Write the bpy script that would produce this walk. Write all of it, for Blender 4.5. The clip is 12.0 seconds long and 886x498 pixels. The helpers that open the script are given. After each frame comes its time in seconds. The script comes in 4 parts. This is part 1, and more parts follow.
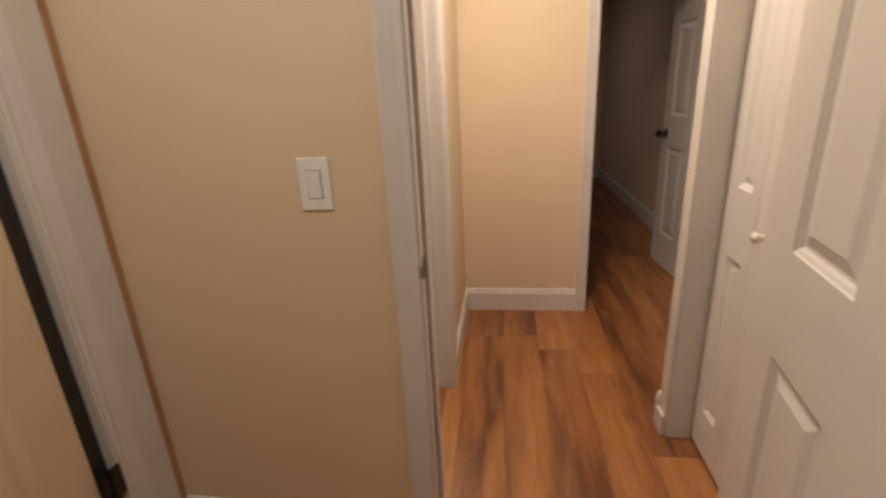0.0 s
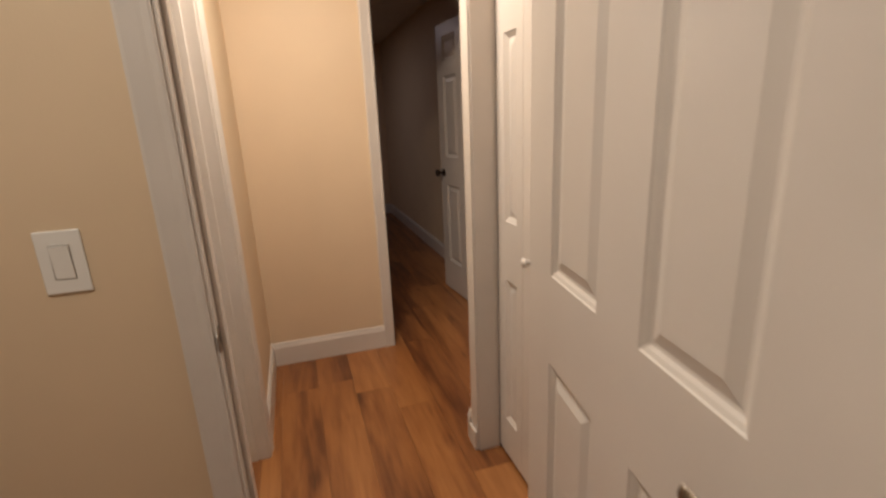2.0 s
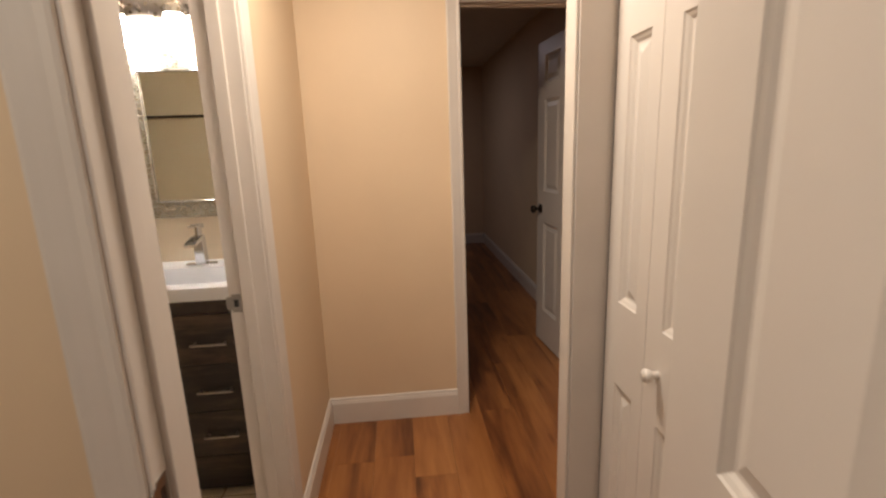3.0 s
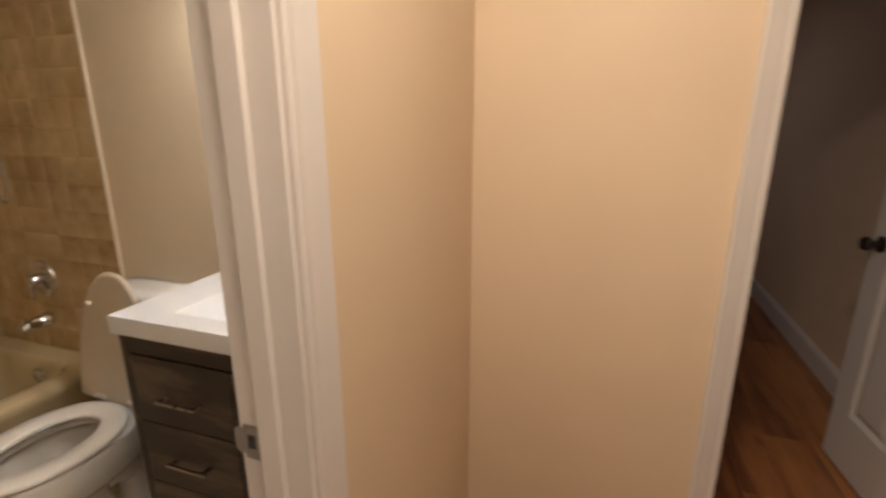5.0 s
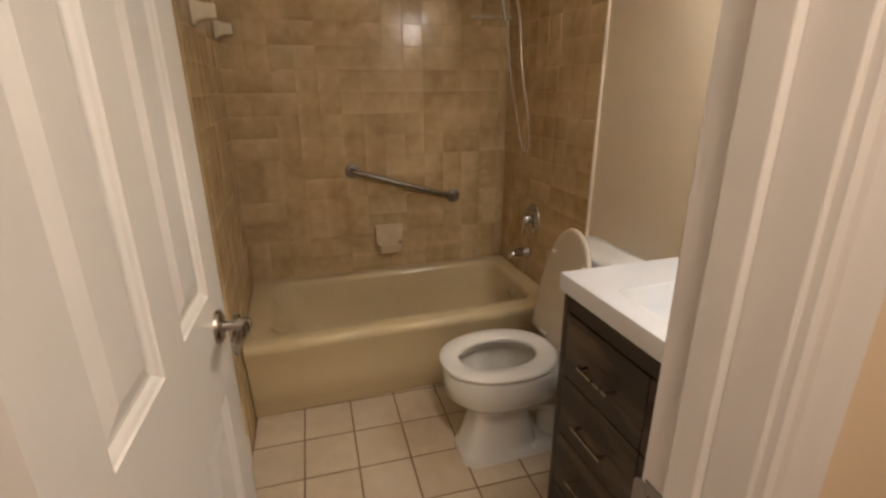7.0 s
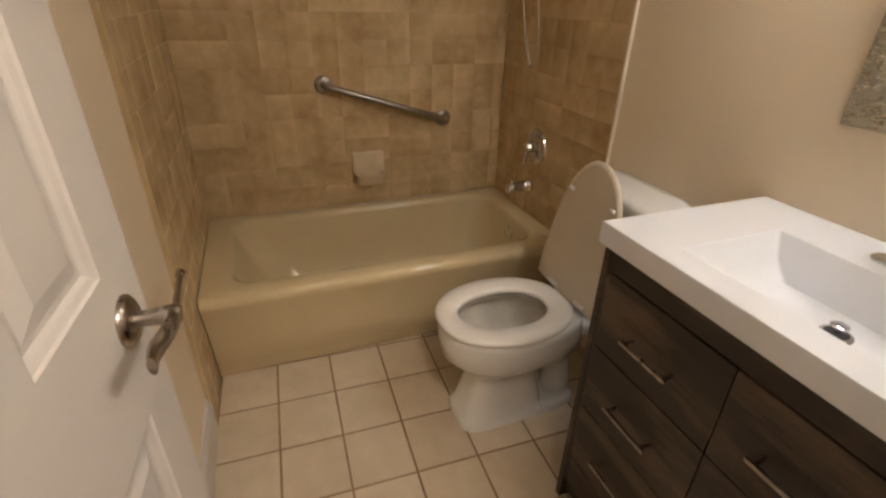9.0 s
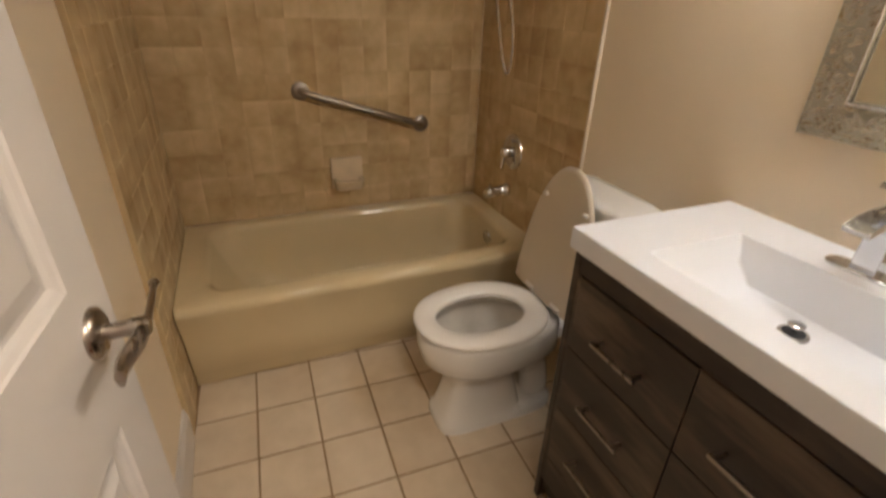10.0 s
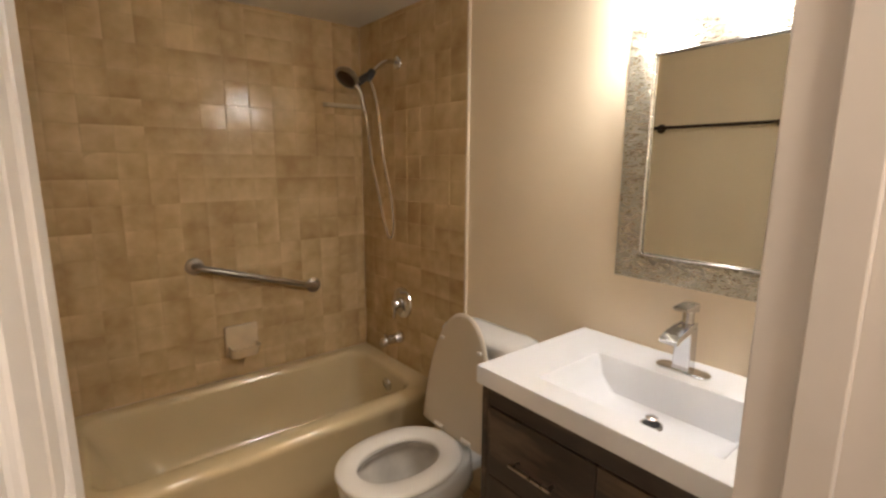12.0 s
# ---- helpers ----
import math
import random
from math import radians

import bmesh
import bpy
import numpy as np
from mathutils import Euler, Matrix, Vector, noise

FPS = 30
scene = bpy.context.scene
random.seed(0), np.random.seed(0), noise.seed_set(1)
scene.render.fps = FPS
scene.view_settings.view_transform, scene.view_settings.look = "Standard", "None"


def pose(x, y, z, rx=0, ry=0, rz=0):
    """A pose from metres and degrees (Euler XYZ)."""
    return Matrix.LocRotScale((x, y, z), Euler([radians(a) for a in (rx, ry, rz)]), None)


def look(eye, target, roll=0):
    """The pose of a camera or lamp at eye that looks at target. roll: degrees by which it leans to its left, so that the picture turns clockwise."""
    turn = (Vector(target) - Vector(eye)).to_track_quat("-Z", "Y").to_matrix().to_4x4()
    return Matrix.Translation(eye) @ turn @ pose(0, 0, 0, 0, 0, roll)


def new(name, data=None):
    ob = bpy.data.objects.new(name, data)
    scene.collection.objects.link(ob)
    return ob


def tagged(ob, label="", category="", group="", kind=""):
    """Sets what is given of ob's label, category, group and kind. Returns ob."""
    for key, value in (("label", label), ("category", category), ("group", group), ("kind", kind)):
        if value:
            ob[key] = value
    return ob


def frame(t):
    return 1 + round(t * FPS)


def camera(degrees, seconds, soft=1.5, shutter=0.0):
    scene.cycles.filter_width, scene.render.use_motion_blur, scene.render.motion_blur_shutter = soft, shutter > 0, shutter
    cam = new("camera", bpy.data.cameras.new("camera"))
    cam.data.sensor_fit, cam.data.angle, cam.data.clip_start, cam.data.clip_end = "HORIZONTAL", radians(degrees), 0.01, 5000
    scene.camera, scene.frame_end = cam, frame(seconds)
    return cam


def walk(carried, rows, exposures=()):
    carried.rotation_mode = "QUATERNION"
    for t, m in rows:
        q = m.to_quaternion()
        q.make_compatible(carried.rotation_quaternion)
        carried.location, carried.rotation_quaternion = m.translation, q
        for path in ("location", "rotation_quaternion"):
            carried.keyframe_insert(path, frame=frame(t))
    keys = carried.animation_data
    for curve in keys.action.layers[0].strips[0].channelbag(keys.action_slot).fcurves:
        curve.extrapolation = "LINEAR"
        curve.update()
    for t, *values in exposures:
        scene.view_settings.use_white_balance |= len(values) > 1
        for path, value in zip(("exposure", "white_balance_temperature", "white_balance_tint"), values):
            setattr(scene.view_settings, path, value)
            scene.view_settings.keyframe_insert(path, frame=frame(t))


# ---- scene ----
cam = camera(86.3, 12.0, soft=2.4, shutter=0.3)
PATH = [
    (0, (0.247, -0.914, 1.34), (-0.015, 0.961, 0.695), -2.9),
    (0.5, (0.258, -0.992, 1.325), (0.512, 0.852, 0.594), -2.2),
    (1, (0.22, -1.07, 1.305), (0.892, 0.607, 0.448), -1.7),
    (1.5, (0.198, -1.065, 1.317), (0.909, 0.629, 0.526), -2.2),
    (2, (0.249, -0.913, 1.377), (0.81, 0.931, 0.842), -2.5),
    (2.5, (0.36, -0.694, 1.416), (0.686, 1.228, 0.966), -1.8),
    (3, (0.418, -0.475, 1.412), (0.589, 1.47, 0.981), -2.0),
    (3.2, (0.424, -0.385, 1.417), (0.590, 1.560, 0.981), -1.7),
    (4.8, (0.404, 0.432, 1.413), (-0.040, 2.318, 0.909), 0.6),
    (5, (0.363, 0.489, 1.414), (-0.264, 2.316, 0.893), -0.1),
    (5.5, (0.311, 0.6, 1.429), (-0.963, 2.039, 0.878), 1.0),
    (6, (0.271, 0.635, 1.438), (-1.399, 1.578, 0.873), 1.1),
    (6.5, (0.267, 0.621, 1.433), (-1.518, 1.324, 0.867), 0.2),
    (7, (0.231, 0.612, 1.421), (-1.574, 1.174, 0.768), -0.3),
    (8.8, (-0.105, 0.625, 1.354), (-1.764, 1.265, 0.437), 1.4),
    (9, (-0.097, 0.634, 1.345), (-1.747, 1.266, 0.406), 1.4),
    (9.5, (-0.077, 0.627, 1.311), (-1.61, 1.231, 0.177), 0.7),
    (10, (-0.08, 0.649, 1.359), (-1.71, 1.348, 0.434), 1.8),
    (10.5, (-0.058, 0.634, 1.455), (-1.822, 1.449, 0.982), 1.1),
    (11, (-0.002, 0.595, 1.471), (-1.747, 1.507, 1.118), -0.4),
    (11.5, (0.056, 0.526, 1.461), (-1.604, 1.547, 1.012), -0.6),
    (12, (0.031, 0.46, 1.46), (-1.501, 1.696, 1.108), 0.3),
]
walk(cam, [(t, look(eye, target, roll)) for t, eye, target, roll in PATH],
     exposures=[(0.0, 0.12), (1.0, 0.03), (2.5, -0.02), (5.0, -0.05), (6.0, -0.27), (7.0, -0.20), (9.5, -0.10), (12.0, 0.05)])

# ---- world and lights ----
world = bpy.data.worlds.new("world")
scene.world = world
world.use_nodes = True
world.node_tree.nodes["Background"].inputs[0].default_value = (0.9, 0.95, 1.0, 1)
world.node_tree.nodes["Background"].inputs[1].default_value = 0.02
scene.view_settings.exposure = 0.0


def disc_lamp(name, x, y, z, size, watts, colour):
    data = bpy.data.lights.new(name, "AREA")
    data.shape, data.size, data.energy, data.color = "DISK", size, watts, colour
    ob = new(name, data)
    ob.matrix_world = pose(x, y, z)
    return ob


WARM = (1.0, 0.87, 0.725)
disc_lamp("hall_lamp", 0.40, 0.80, 2.385, 0.26, 22.5, WARM)
# added fill light, no known fixture: brightens the bedroom side
disc_lamp("bedroom_fill", -0.2, -0.75, 2.385, 0.30, 12, (1.0, 0.92, 0.80))
# weak violet fill, an unseen source added to lift the dark room
disc_lamp("far_room_fill", 0.2, 4.6, 2.385, 0.30, 3.6, (0.95, 0.86, 0.96))
SHADE_GLOW, BULB_GLOW = 32.0, 225.0

# ---- materials ----


def material(name, colour, rough=0.5, metal=0.0, vary=0.0, scale=8.0, bump=0.0, bump_scale=200.0, coat=0.0):
    """A painted or plain surface with two scales of variation and fine relief."""
    m = bpy.data.materials.new(name)
    m.use_nodes = True
    nt = m.node_tree
    b = nt.nodes["Principled BSDF"]
    b.inputs["Base Color"].default_value = (*colour, 1)
    b.inputs["Roughness"].default_value = rough
    b.inputs["Metallic"].default_value = metal
    b.inputs["Coat Weight"].default_value = coat
    co = nt.nodes.new("ShaderNodeTexCoord")
    if vary:
        n = nt.nodes.new("ShaderNodeTexNoise")
        n.inputs["Scale"].default_value, n.inputs["Detail"].default_value = scale, 6
        nt.links.new(co.outputs["Object"], n.inputs["Vector"])
        r = nt.nodes.new("ShaderNodeValToRGB")
        r.color_ramp.elements[0].position, r.color_ramp.elements[1].position = 0.3, 0.7
        r.color_ramp.elements[0].color = (*[c * (1 - vary) for c in colour], 1)
        r.color_ramp.elements[1].color = (*[min(1, c * (1 + vary)) for c in colour], 1)
        nt.links.new(n.outputs["Fac"], r.inputs["Fac"])
        nt.links.new(r.outputs["Color"], b.inputs["Base Color"])
        rr = nt.nodes.new("ShaderNodeMapRange")
        rr.inputs["To Min"].default_value, rr.inputs["To Max"].default_value = rough * 0.85, min(1, rough * 1.15)
        nt.links.new(n.outputs["Fac"], rr.inputs["Value"])
        nt.links.new(rr.outputs["Result"], b.inputs["Roughness"])
    if bump:
        n2 = nt.nodes.new("ShaderNodeTexNoise")
        n2.inputs["Scale"].default_value, n2.inputs["Detail"].default_value = bump_scale, 3
        nt.links.new(co.outputs["Object"], n2.inputs["Vector"])
        bp = nt.nodes.new("ShaderNodeBump")
        bp.inputs["Strength"].default_value, bp.inputs["Distance"].default_value = bump, 0.002
        nt.links.new(n2.outputs["Fac"], bp.inputs["Height"])
        nt.links.new(bp.outputs["Normal"], b.inputs["Normal"])
    return m


def wood_material(name, ramp, along, rough=0.4, size=1.0, coat=0.0, across=3.4, fine=0.16, own=0.34, knots=0.0):
    """Streaked wood; along is the axis of the grain, and each piece has a shade of its own."""
    m = bpy.data.materials.new(name)
    m.use_nodes = True
    nt = m.node_tree
    b = nt.nodes["Principled BSDF"]
    b.inputs["Roughness"].default_value, b.inputs["Coat Weight"].default_value = rough, coat
    co = nt.nodes.new("ShaderNodeTexCoord")
    info = nt.nodes.new("ShaderNodeObjectInfo")
    off = nt.nodes.new("ShaderNodeVectorMath")
    off.operation = "MULTIPLY_ADD"
    off.inputs[1].default_value = (1, 1, 1)
    mul = nt.nodes.new("ShaderNodeMath")
    mul.operation, mul.inputs[1].default_value = "MULTIPLY", 37.0
    nt.links.new(info.outputs["Random"], mul.inputs[0])
    nt.links.new(co.outputs["Object"], off.inputs[0])
    nt.links.new(mul.outputs[0], off.inputs[2])
    mp = nt.nodes.new("ShaderNodeMapping")
    sc = [across * size] * 3
    sc[along] = 0.5 * size
    mp.inputs["Scale"].default_value = sc
    nt.links.new(off.outputs[0], mp.inputs["Vector"])
    n = nt.nodes.new("ShaderNodeTexNoise")
    n.inputs["Scale"].default_value, n.inputs["Detail"].default_value, n.inputs["Distortion"].default_value = 1.7, 5, 0.9
    nt.links.new(mp.outputs[0], n.inputs["Vector"])
    n2 = nt.nodes.new("ShaderNodeTexNoise")
    n2.inputs["Scale"].default_value, n2.inputs["Detail"].default_value = 11, 5
    nt.links.new(mp.outputs[0], n2.inputs["Vector"])
    a = nt.nodes.new("ShaderNodeMath")
    a.operation, a.inputs[1].default_value = "MULTIPLY_ADD", fine
    nt.links.new(n2.outputs["Fac"], a.inputs[0])
    nt.links.new(n.outputs["Fac"], a.inputs[2])
    a2 = nt.nodes.new("ShaderNodeMath")
    a2.operation, a2.inputs[1].default_value = "MULTIPLY_ADD", own
    nt.links.new(info.outputs["Random"], a2.inputs[0])
    nt.links.new(a.outputs[0], a2.inputs[2])
    r = nt.nodes.new("ShaderNodeValToRGB")
    els = r.color_ramp.elements
    for k, (pos, colour) in enumerate(ramp):
        e = els[k] if k < 2 else els.new(pos)
        e.position, e.color = pos, (*colour, 1)
    shade = a2.outputs[0]
    if knots:
        km = nt.nodes.new("ShaderNodeMapping")
        ks = [6.0] * 3
        ks[along] = 2.6
        km.inputs["Scale"].default_value = ks
        nt.links.new(off.outputs[0], km.inputs["Vector"])
        wob = nt.nodes.new("ShaderNodeVectorMath")
        wob.operation = "MULTIPLY_ADD"
        wob.inputs[1].default_value = (0.35, 0.35, 0.35)
        nt.links.new(n2.outputs["Color"], wob.inputs[0])
        nt.links.new(km.outputs[0], wob.inputs[2])
        vo = nt.nodes.new("ShaderNodeTexVoronoi")
        vo.inputs["Scale"].default_value = 1.0
        nt.links.new(wob.outputs[0], vo.inputs["Vector"])
        kr = nt.nodes.new("ShaderNodeMapRange")
        kr.inputs["From Min"].default_value, kr.inputs["From Max"].default_value = 0.03, 0.20
        kr.inputs["To Min"].default_value, kr.inputs["To Max"].default_value = -knots, 0.0
        nt.links.new(vo.outputs["Distance"], kr.inputs["Value"])
        ad = nt.nodes.new("ShaderNodeMath")
        nt.links.new(shade, ad.inputs[0])
        nt.links.new(kr.outputs["Result"], ad.inputs[1])
        shade = ad.outputs[0]
    nt.links.new(shade, r.inputs["Fac"])
    nt.links.new(r.outputs["Color"], b.inputs["Base Color"])
    bp = nt.nodes.new("ShaderNodeBump")
    bp.inputs["Strength"].default_value, bp.inputs["Distance"].default_value = 0.25, 0.001
    nt.links.new(a.outputs[0], bp.inputs["Height"])
    nt.links.new(bp.outputs["Normal"], b.inputs["Normal"])
    return m


def glazed_tile_material(name, dark, light, rough=0.27, edge=0.24, pitch=None):
    """Mottled glaze: each tile shades from dark to light along one of its two axes, chosen by its own random number."""
    m = bpy.data.materials.new(name)
    m.use_nodes = True
    nt = m.node_tree
    b = nt.nodes["Principled BSDF"]
    b.inputs["Roughness"].default_value = rough
    b.inputs["Coat Weight"].default_value = 0.0
    b.inputs["Specular IOR Level"].default_value = 0.28
    co = nt.nodes.new("ShaderNodeTexCoord")
    info = nt.nodes.new("ShaderNodeObjectInfo")
    sep = nt.nodes.new("ShaderNodeSeparateXYZ")
    nt.links.new(co.outputs["Object"], sep.inputs[0])

    def mth(op, *ins):
        k = nt.nodes.new("ShaderNodeMath")
        k.operation = op
        for i, v in enumerate(ins):
            if isinstance(v, (int, float)):
                k.inputs[i].default_value = v
            else:
                nt.links.new(v, k.inputs[i])
        return k.outputs[0]
    rnd = info.outputs["Random"]
    if pitch:
        # the glaze runs over pairs of tiles, lying or standing, in staggered blocks of four
        at = nt.nodes.new("ShaderNodeSeparateXYZ")
        nt.links.new(info.outputs["Location"], at.inputs[0])
        col = mth("FLOOR", mth("DIVIDE", mth("ADD", at.outputs[0], at.outputs[1]), pitch))
        row = mth("FLOOR", mth("DIVIDE", at.outputs[2], pitch))
        row2 = mth("FLOOR", mth("DIVIDE", row, 2.0))
        col = mth("ADD", col, row2)
        col2 = mth("FLOOR", mth("DIVIDE", col, 2.0))

        def chance(a, c, d):
            k = nt.nodes.new("ShaderNodeTexWhiteNoise")
            k.noise_dimensions = "3D"
            v = nt.nodes.new("ShaderNodeCombineXYZ")
            for i, q in enumerate((a, c, d)):
                if isinstance(q, (int, float)):
                    v.inputs[i].default_value = q
                else:
                    nt.links.new(q, v.inputs[i])
            nt.links.new(v.outputs[0], k.inputs["Vector"])
            return k.outputs["Value"]
        pick = mth("GREATER_THAN", chance(col2, row2, 3.0), 0.5)
        lie = mth("SUBTRACT", 1.0, pick)
        rnd = chance(mth("ADD", mth("MULTIPLY", pick, col), mth("MULTIPLY", lie, col2)), mth("ADD", mth("MULTIPLY", pick, row2), mth("MULTIPLY", lie, row)), pick)
    else:
        pick = mth("GREATER_THAN", rnd, 0.5)
    u = mth("ADD", mth("MULTIPLY", sep.outputs[0], pick), mth("MULTIPLY", sep.outputs[1], mth("SUBTRACT", 1.0, pick)))
    flip = mth("SUBTRACT", mth("MULTIPLY", mth("GREATER_THAN", mth("FRACT", mth("MULTIPLY", rnd, 7.3)), 0.5), 2.0), 1.0)
    u = mth("MULTIPLY", mth("MULTIPLY", u, flip), 18.0)
    u = mth("MULTIPLY", mth("MULTIPLY", u, mth("ABSOLUTE", u)), edge)
    shift = nt.nodes.new("ShaderNodeVectorMath")
    shift.operation = "ADD"
    nt.links.new(co.outputs["Object"], shift.inputs[0])
    nt.links.new(mth("MULTIPLY", rnd, 53.0), shift.inputs[1])
    n = nt.nodes.new("ShaderNodeTexNoise")
    n.inputs["Scale"].default_value, n.inputs["Detail"].default_value = 16, 5
    nt.links.new(shift.outputs[0], n.inputs["Vector"])
    geo = nt.nodes.new("ShaderNodeNewGeometry")
    n4 = nt.nodes.new("ShaderNodeTexNoise")
    n4.inputs["Scale"].default_value, n4.inputs["Detail"].default_value = 7.0, 4
    nt.links.new(geo.outputs["Position"], n4.inputs["Vector"])
    cloud = mth("MULTIPLY", mth("SUBTRACT", n4.outputs["Fac"], 0.5), 0.9)
    f = mth("ADD", mth("ADD", mth("ADD", u, mth("MULTIPLY", n.outputs["Fac"], 0.9)), mth("MULTIPLY", mth("SUBTRACT", mth("ADD", mth("MULTIPLY", mth("FRACT", mth("MULTIPLY", rnd, 3.7)), 0.62), mth("MULTIPLY", info.outputs["Random"], 0.38)), 0.5), 0.48)), cloud)
    r = nt.nodes.new("ShaderNodeValToRGB")
    els = r.color_ramp.elements
    els[0].position, els[0].color = 0.0, (*dark, 1)
    els[1].position, els[1].color = 0.95, (*light, 1)
    nt.links.new(f, r.inputs["Fac"])
    nt.links.new(r.outputs["Color"], b.inputs["Base Color"])
    n3 = nt.nodes.new("ShaderNodeTexNoise")
    n3.inputs["Scale"].default_value = 22
    nt.links.new(shift.outputs[0], n3.inputs["Vector"])
    bp = nt.nodes.new("ShaderNodeBump")
    bp.inputs["Strength"].default_value, bp.inputs["Distance"].default_value = 0.12, 0.002
    nt.links.new(n3.outputs["Fac"], bp.inputs["Height"])
    nt.links.new(bp.outputs["Normal"], b.inputs["Normal"])
    return m


M_WALL = material("beige_paint", (0.70, 0.55, 0.385), 0.55, vary=0.03, scale=2.5, bump=0.12, bump_scale=260)
M_BATHWALL = material("cream_paint", (0.80, 0.670, 0.50), 0.42, vary=0.03, scale=2.5, bump=0.12, bump_scale=260)
M_CEIL = material("ceiling_paint", (0.72, 0.68, 0.60), 0.8, vary=0.03, scale=4, bump=0.2, bump_scale=300)
M_TRIM = material("trim_paint", (0.655, 0.605, 0.56), 0.33, vary=0.03, scale=6, bump=0.05, bump_scale=90)
M_DOOR = material("door_paint", (0.66, 0.612, 0.570), 0.36, vary=0.025, scale=5, bump=0.06, bump_scale=60)
M_CLOSET = material("cream_door_paint", (0.70, 0.55, 0.38), 0.4, vary=0.03, scale=5, bump=0.06, bump_scale=60)
M_FLOOR = wood_material("laminate_oak", [(0.46, (0.060, 0.0190, 0.0072)), (1.02, (0.40, 0.172, 0.056)), (0.62, (0.155, 0.053, 0.0175)), (0.80, (0.290, 0.112, 0.035))], 1, rough=0.36, coat=0.1, across=4.4, fine=0.30, own=0.24, knots=0.16)
M_SUB = material("subfloor", (0.05, 0.03, 0.02), 0.8, vary=0.1)
M_VAN = wood_material("grey_brown_wood", [(0.44, (0.010, 0.0068, 0.0048)), (1.04, (0.105, 0.069, 0.044)), (0.76, (0.029, 0.0188, 0.0122))], 0, rough=0.42, size=2.2, across=2.4, fine=0.38, own=0.14)
# dark wood of the vanity carcass; also paints shade beside two closet doors
M_VANDARK = material("dark_wood_and_gap_shade", (0.020, 0.014, 0.011), 0.6, vary=0.15, scale=20)
M_TILE = glazed_tile_material("shower_tile", (0.430, 0.296, 0.147), (0.74, 0.570, 0.338), rough=0.15, pitch=0.1095)
M_GROUT = material("shower_grout", (0.53, 0.39, 0.215), 0.85, vary=0.12, scale=14, bump=0.3, bump_scale=300)
M_FTILE = glazed_tile_material("floor_tile", (0.55, 0.44, 0.315), (0.69, 0.58, 0.44), rough=0.34, edge=0.05)
M_FGROUT = material("floor_grout", (0.27, 0.175, 0.095), 0.9, vary=0.2, scale=20, bump=0.4, bump_scale=300)
M_TUB = material("almond_enamel", (0.68, 0.555, 0.345), 0.09, vary=0.04, scale=3, coat=0.6)
M_CERAMIC = material("almond_ceramic", (0.77, 0.63, 0.44), 0.2, vary=0.08, scale=12, coat=0.3)
M_CREAM = material("cream_ceramic", (0.66, 0.58, 0.42), 0.25, vary=0.05, scale=12, coat=0.3)
M_WHITE = material("white_porcelain", (0.78, 0.765, 0.74), 0.12, vary=0.02, scale=4, coat=0.5)
M_SEAT = material("seat_plastic", (0.79, 0.755, 0.71), 0.22, vary=0.02, scale=4)
# seat plastic in a darker beige, which paints the shade on the raised lid
M_LID = material("shaded_lid_plastic", (0.68, 0.60, 0.49), 0.25, vary=0.03, scale=4)
# white porcelain toned down to paint in the shade inside the bowl
M_BASIN = material("shaded_porcelain", (0.62, 0.575, 0.515), 0.14, vary=0.16, scale=9, coat=0.4)
M_WATER = material("bowl_water", (0.25, 0.25, 0.24), 0.03)
M_TOP = material("white_counter", (0.80, 0.81, 0.85), 0.16, vary=0.015, scale=5, coat=0.4)
M_CHROME = material("chrome", (0.62, 0.62, 0.64), 0.09, 1.0, vary=0.02, scale=20)
M_NICKEL = material("satin_nickel", (0.40, 0.355, 0.31), 0.28, 1.0, vary=0.08, scale=40, bump=0.05, bump_scale=400)
M_STEEL = material("dull_steel", (0.34, 0.31, 0.28), 0.30, 1.0, vary=0.10, scale=30)
M_BRONZE = material("dark_bronze", (0.055, 0.040, 0.030), 0.38, 0.8, vary=0.15, scale=30)
# plastic of the shower bracket; also paints shade in strike and drain holes
M_BLACK = material("black_plastic_and_hole_shade", (0.015, 0.015, 0.018), 0.35, vary=0.1, scale=30)
M_PLASTIC = material("white_plastic", (0.78, 0.76, 0.73), 0.3, vary=0.02, scale=10)
M_HOSE = material("hose_plastic", (0.60, 0.52, 0.42), 0.22, 0.6, vary=0.05, scale=60)
M_MIRROR = material("mirror_glass", (0.72, 0.73, 0.67), 0.015, 1.0)
M_BROWN = material("brown_strip", (0.38, 0.21, 0.095), 0.5, vary=0.2, scale=12)
M_CAULK = material("caulk", (0.66, 0.57, 0.44), 0.5, vary=0.05, scale=30)


def mosaic_material(name):
    """Beaten silver leaf in small facets, running in rows."""
    m = material(name, (0.44, 0.40, 0.32), 0.28, 0.8)
    nt = m.node_tree
    b = nt.nodes["Principled BSDF"]
    co = nt.nodes.new("ShaderNodeTexCoord")
    mp = nt.nodes.new("ShaderNodeMapping")
    mp.inputs["Scale"].default_value = (95, 150, 260)
    nt.links.new(co.outputs["Object"], mp.inputs["Vector"])
    v = nt.nodes.new("ShaderNodeTexVoronoi")
    v.inputs["Scale"].default_value = 1.0
    nt.links.new(mp.outputs[0], v.inputs["Vector"])
    bp = nt.nodes.new("ShaderNodeBump")
    bp.inputs["Strength"].default_value, bp.inputs["Distance"].default_value = 0.9, 0.0022
    nt.links.new(v.outputs["Distance"], bp.inputs["Height"])
    nt.links.new(bp.outputs["Normal"], b.inputs["Normal"])
    r = nt.nodes.new("ShaderNodeMapRange")
    r.inputs["To Min"].default_value, r.inputs["To Max"].default_value = 0.16, 0.42
    nt.links.new(v.outputs["Color"], r.inputs["Value"])
    nt.links.new(r.outputs["Result"], b.inputs["Roughness"])
    return m


M_FRAME = mosaic_material("silver_mosaic")


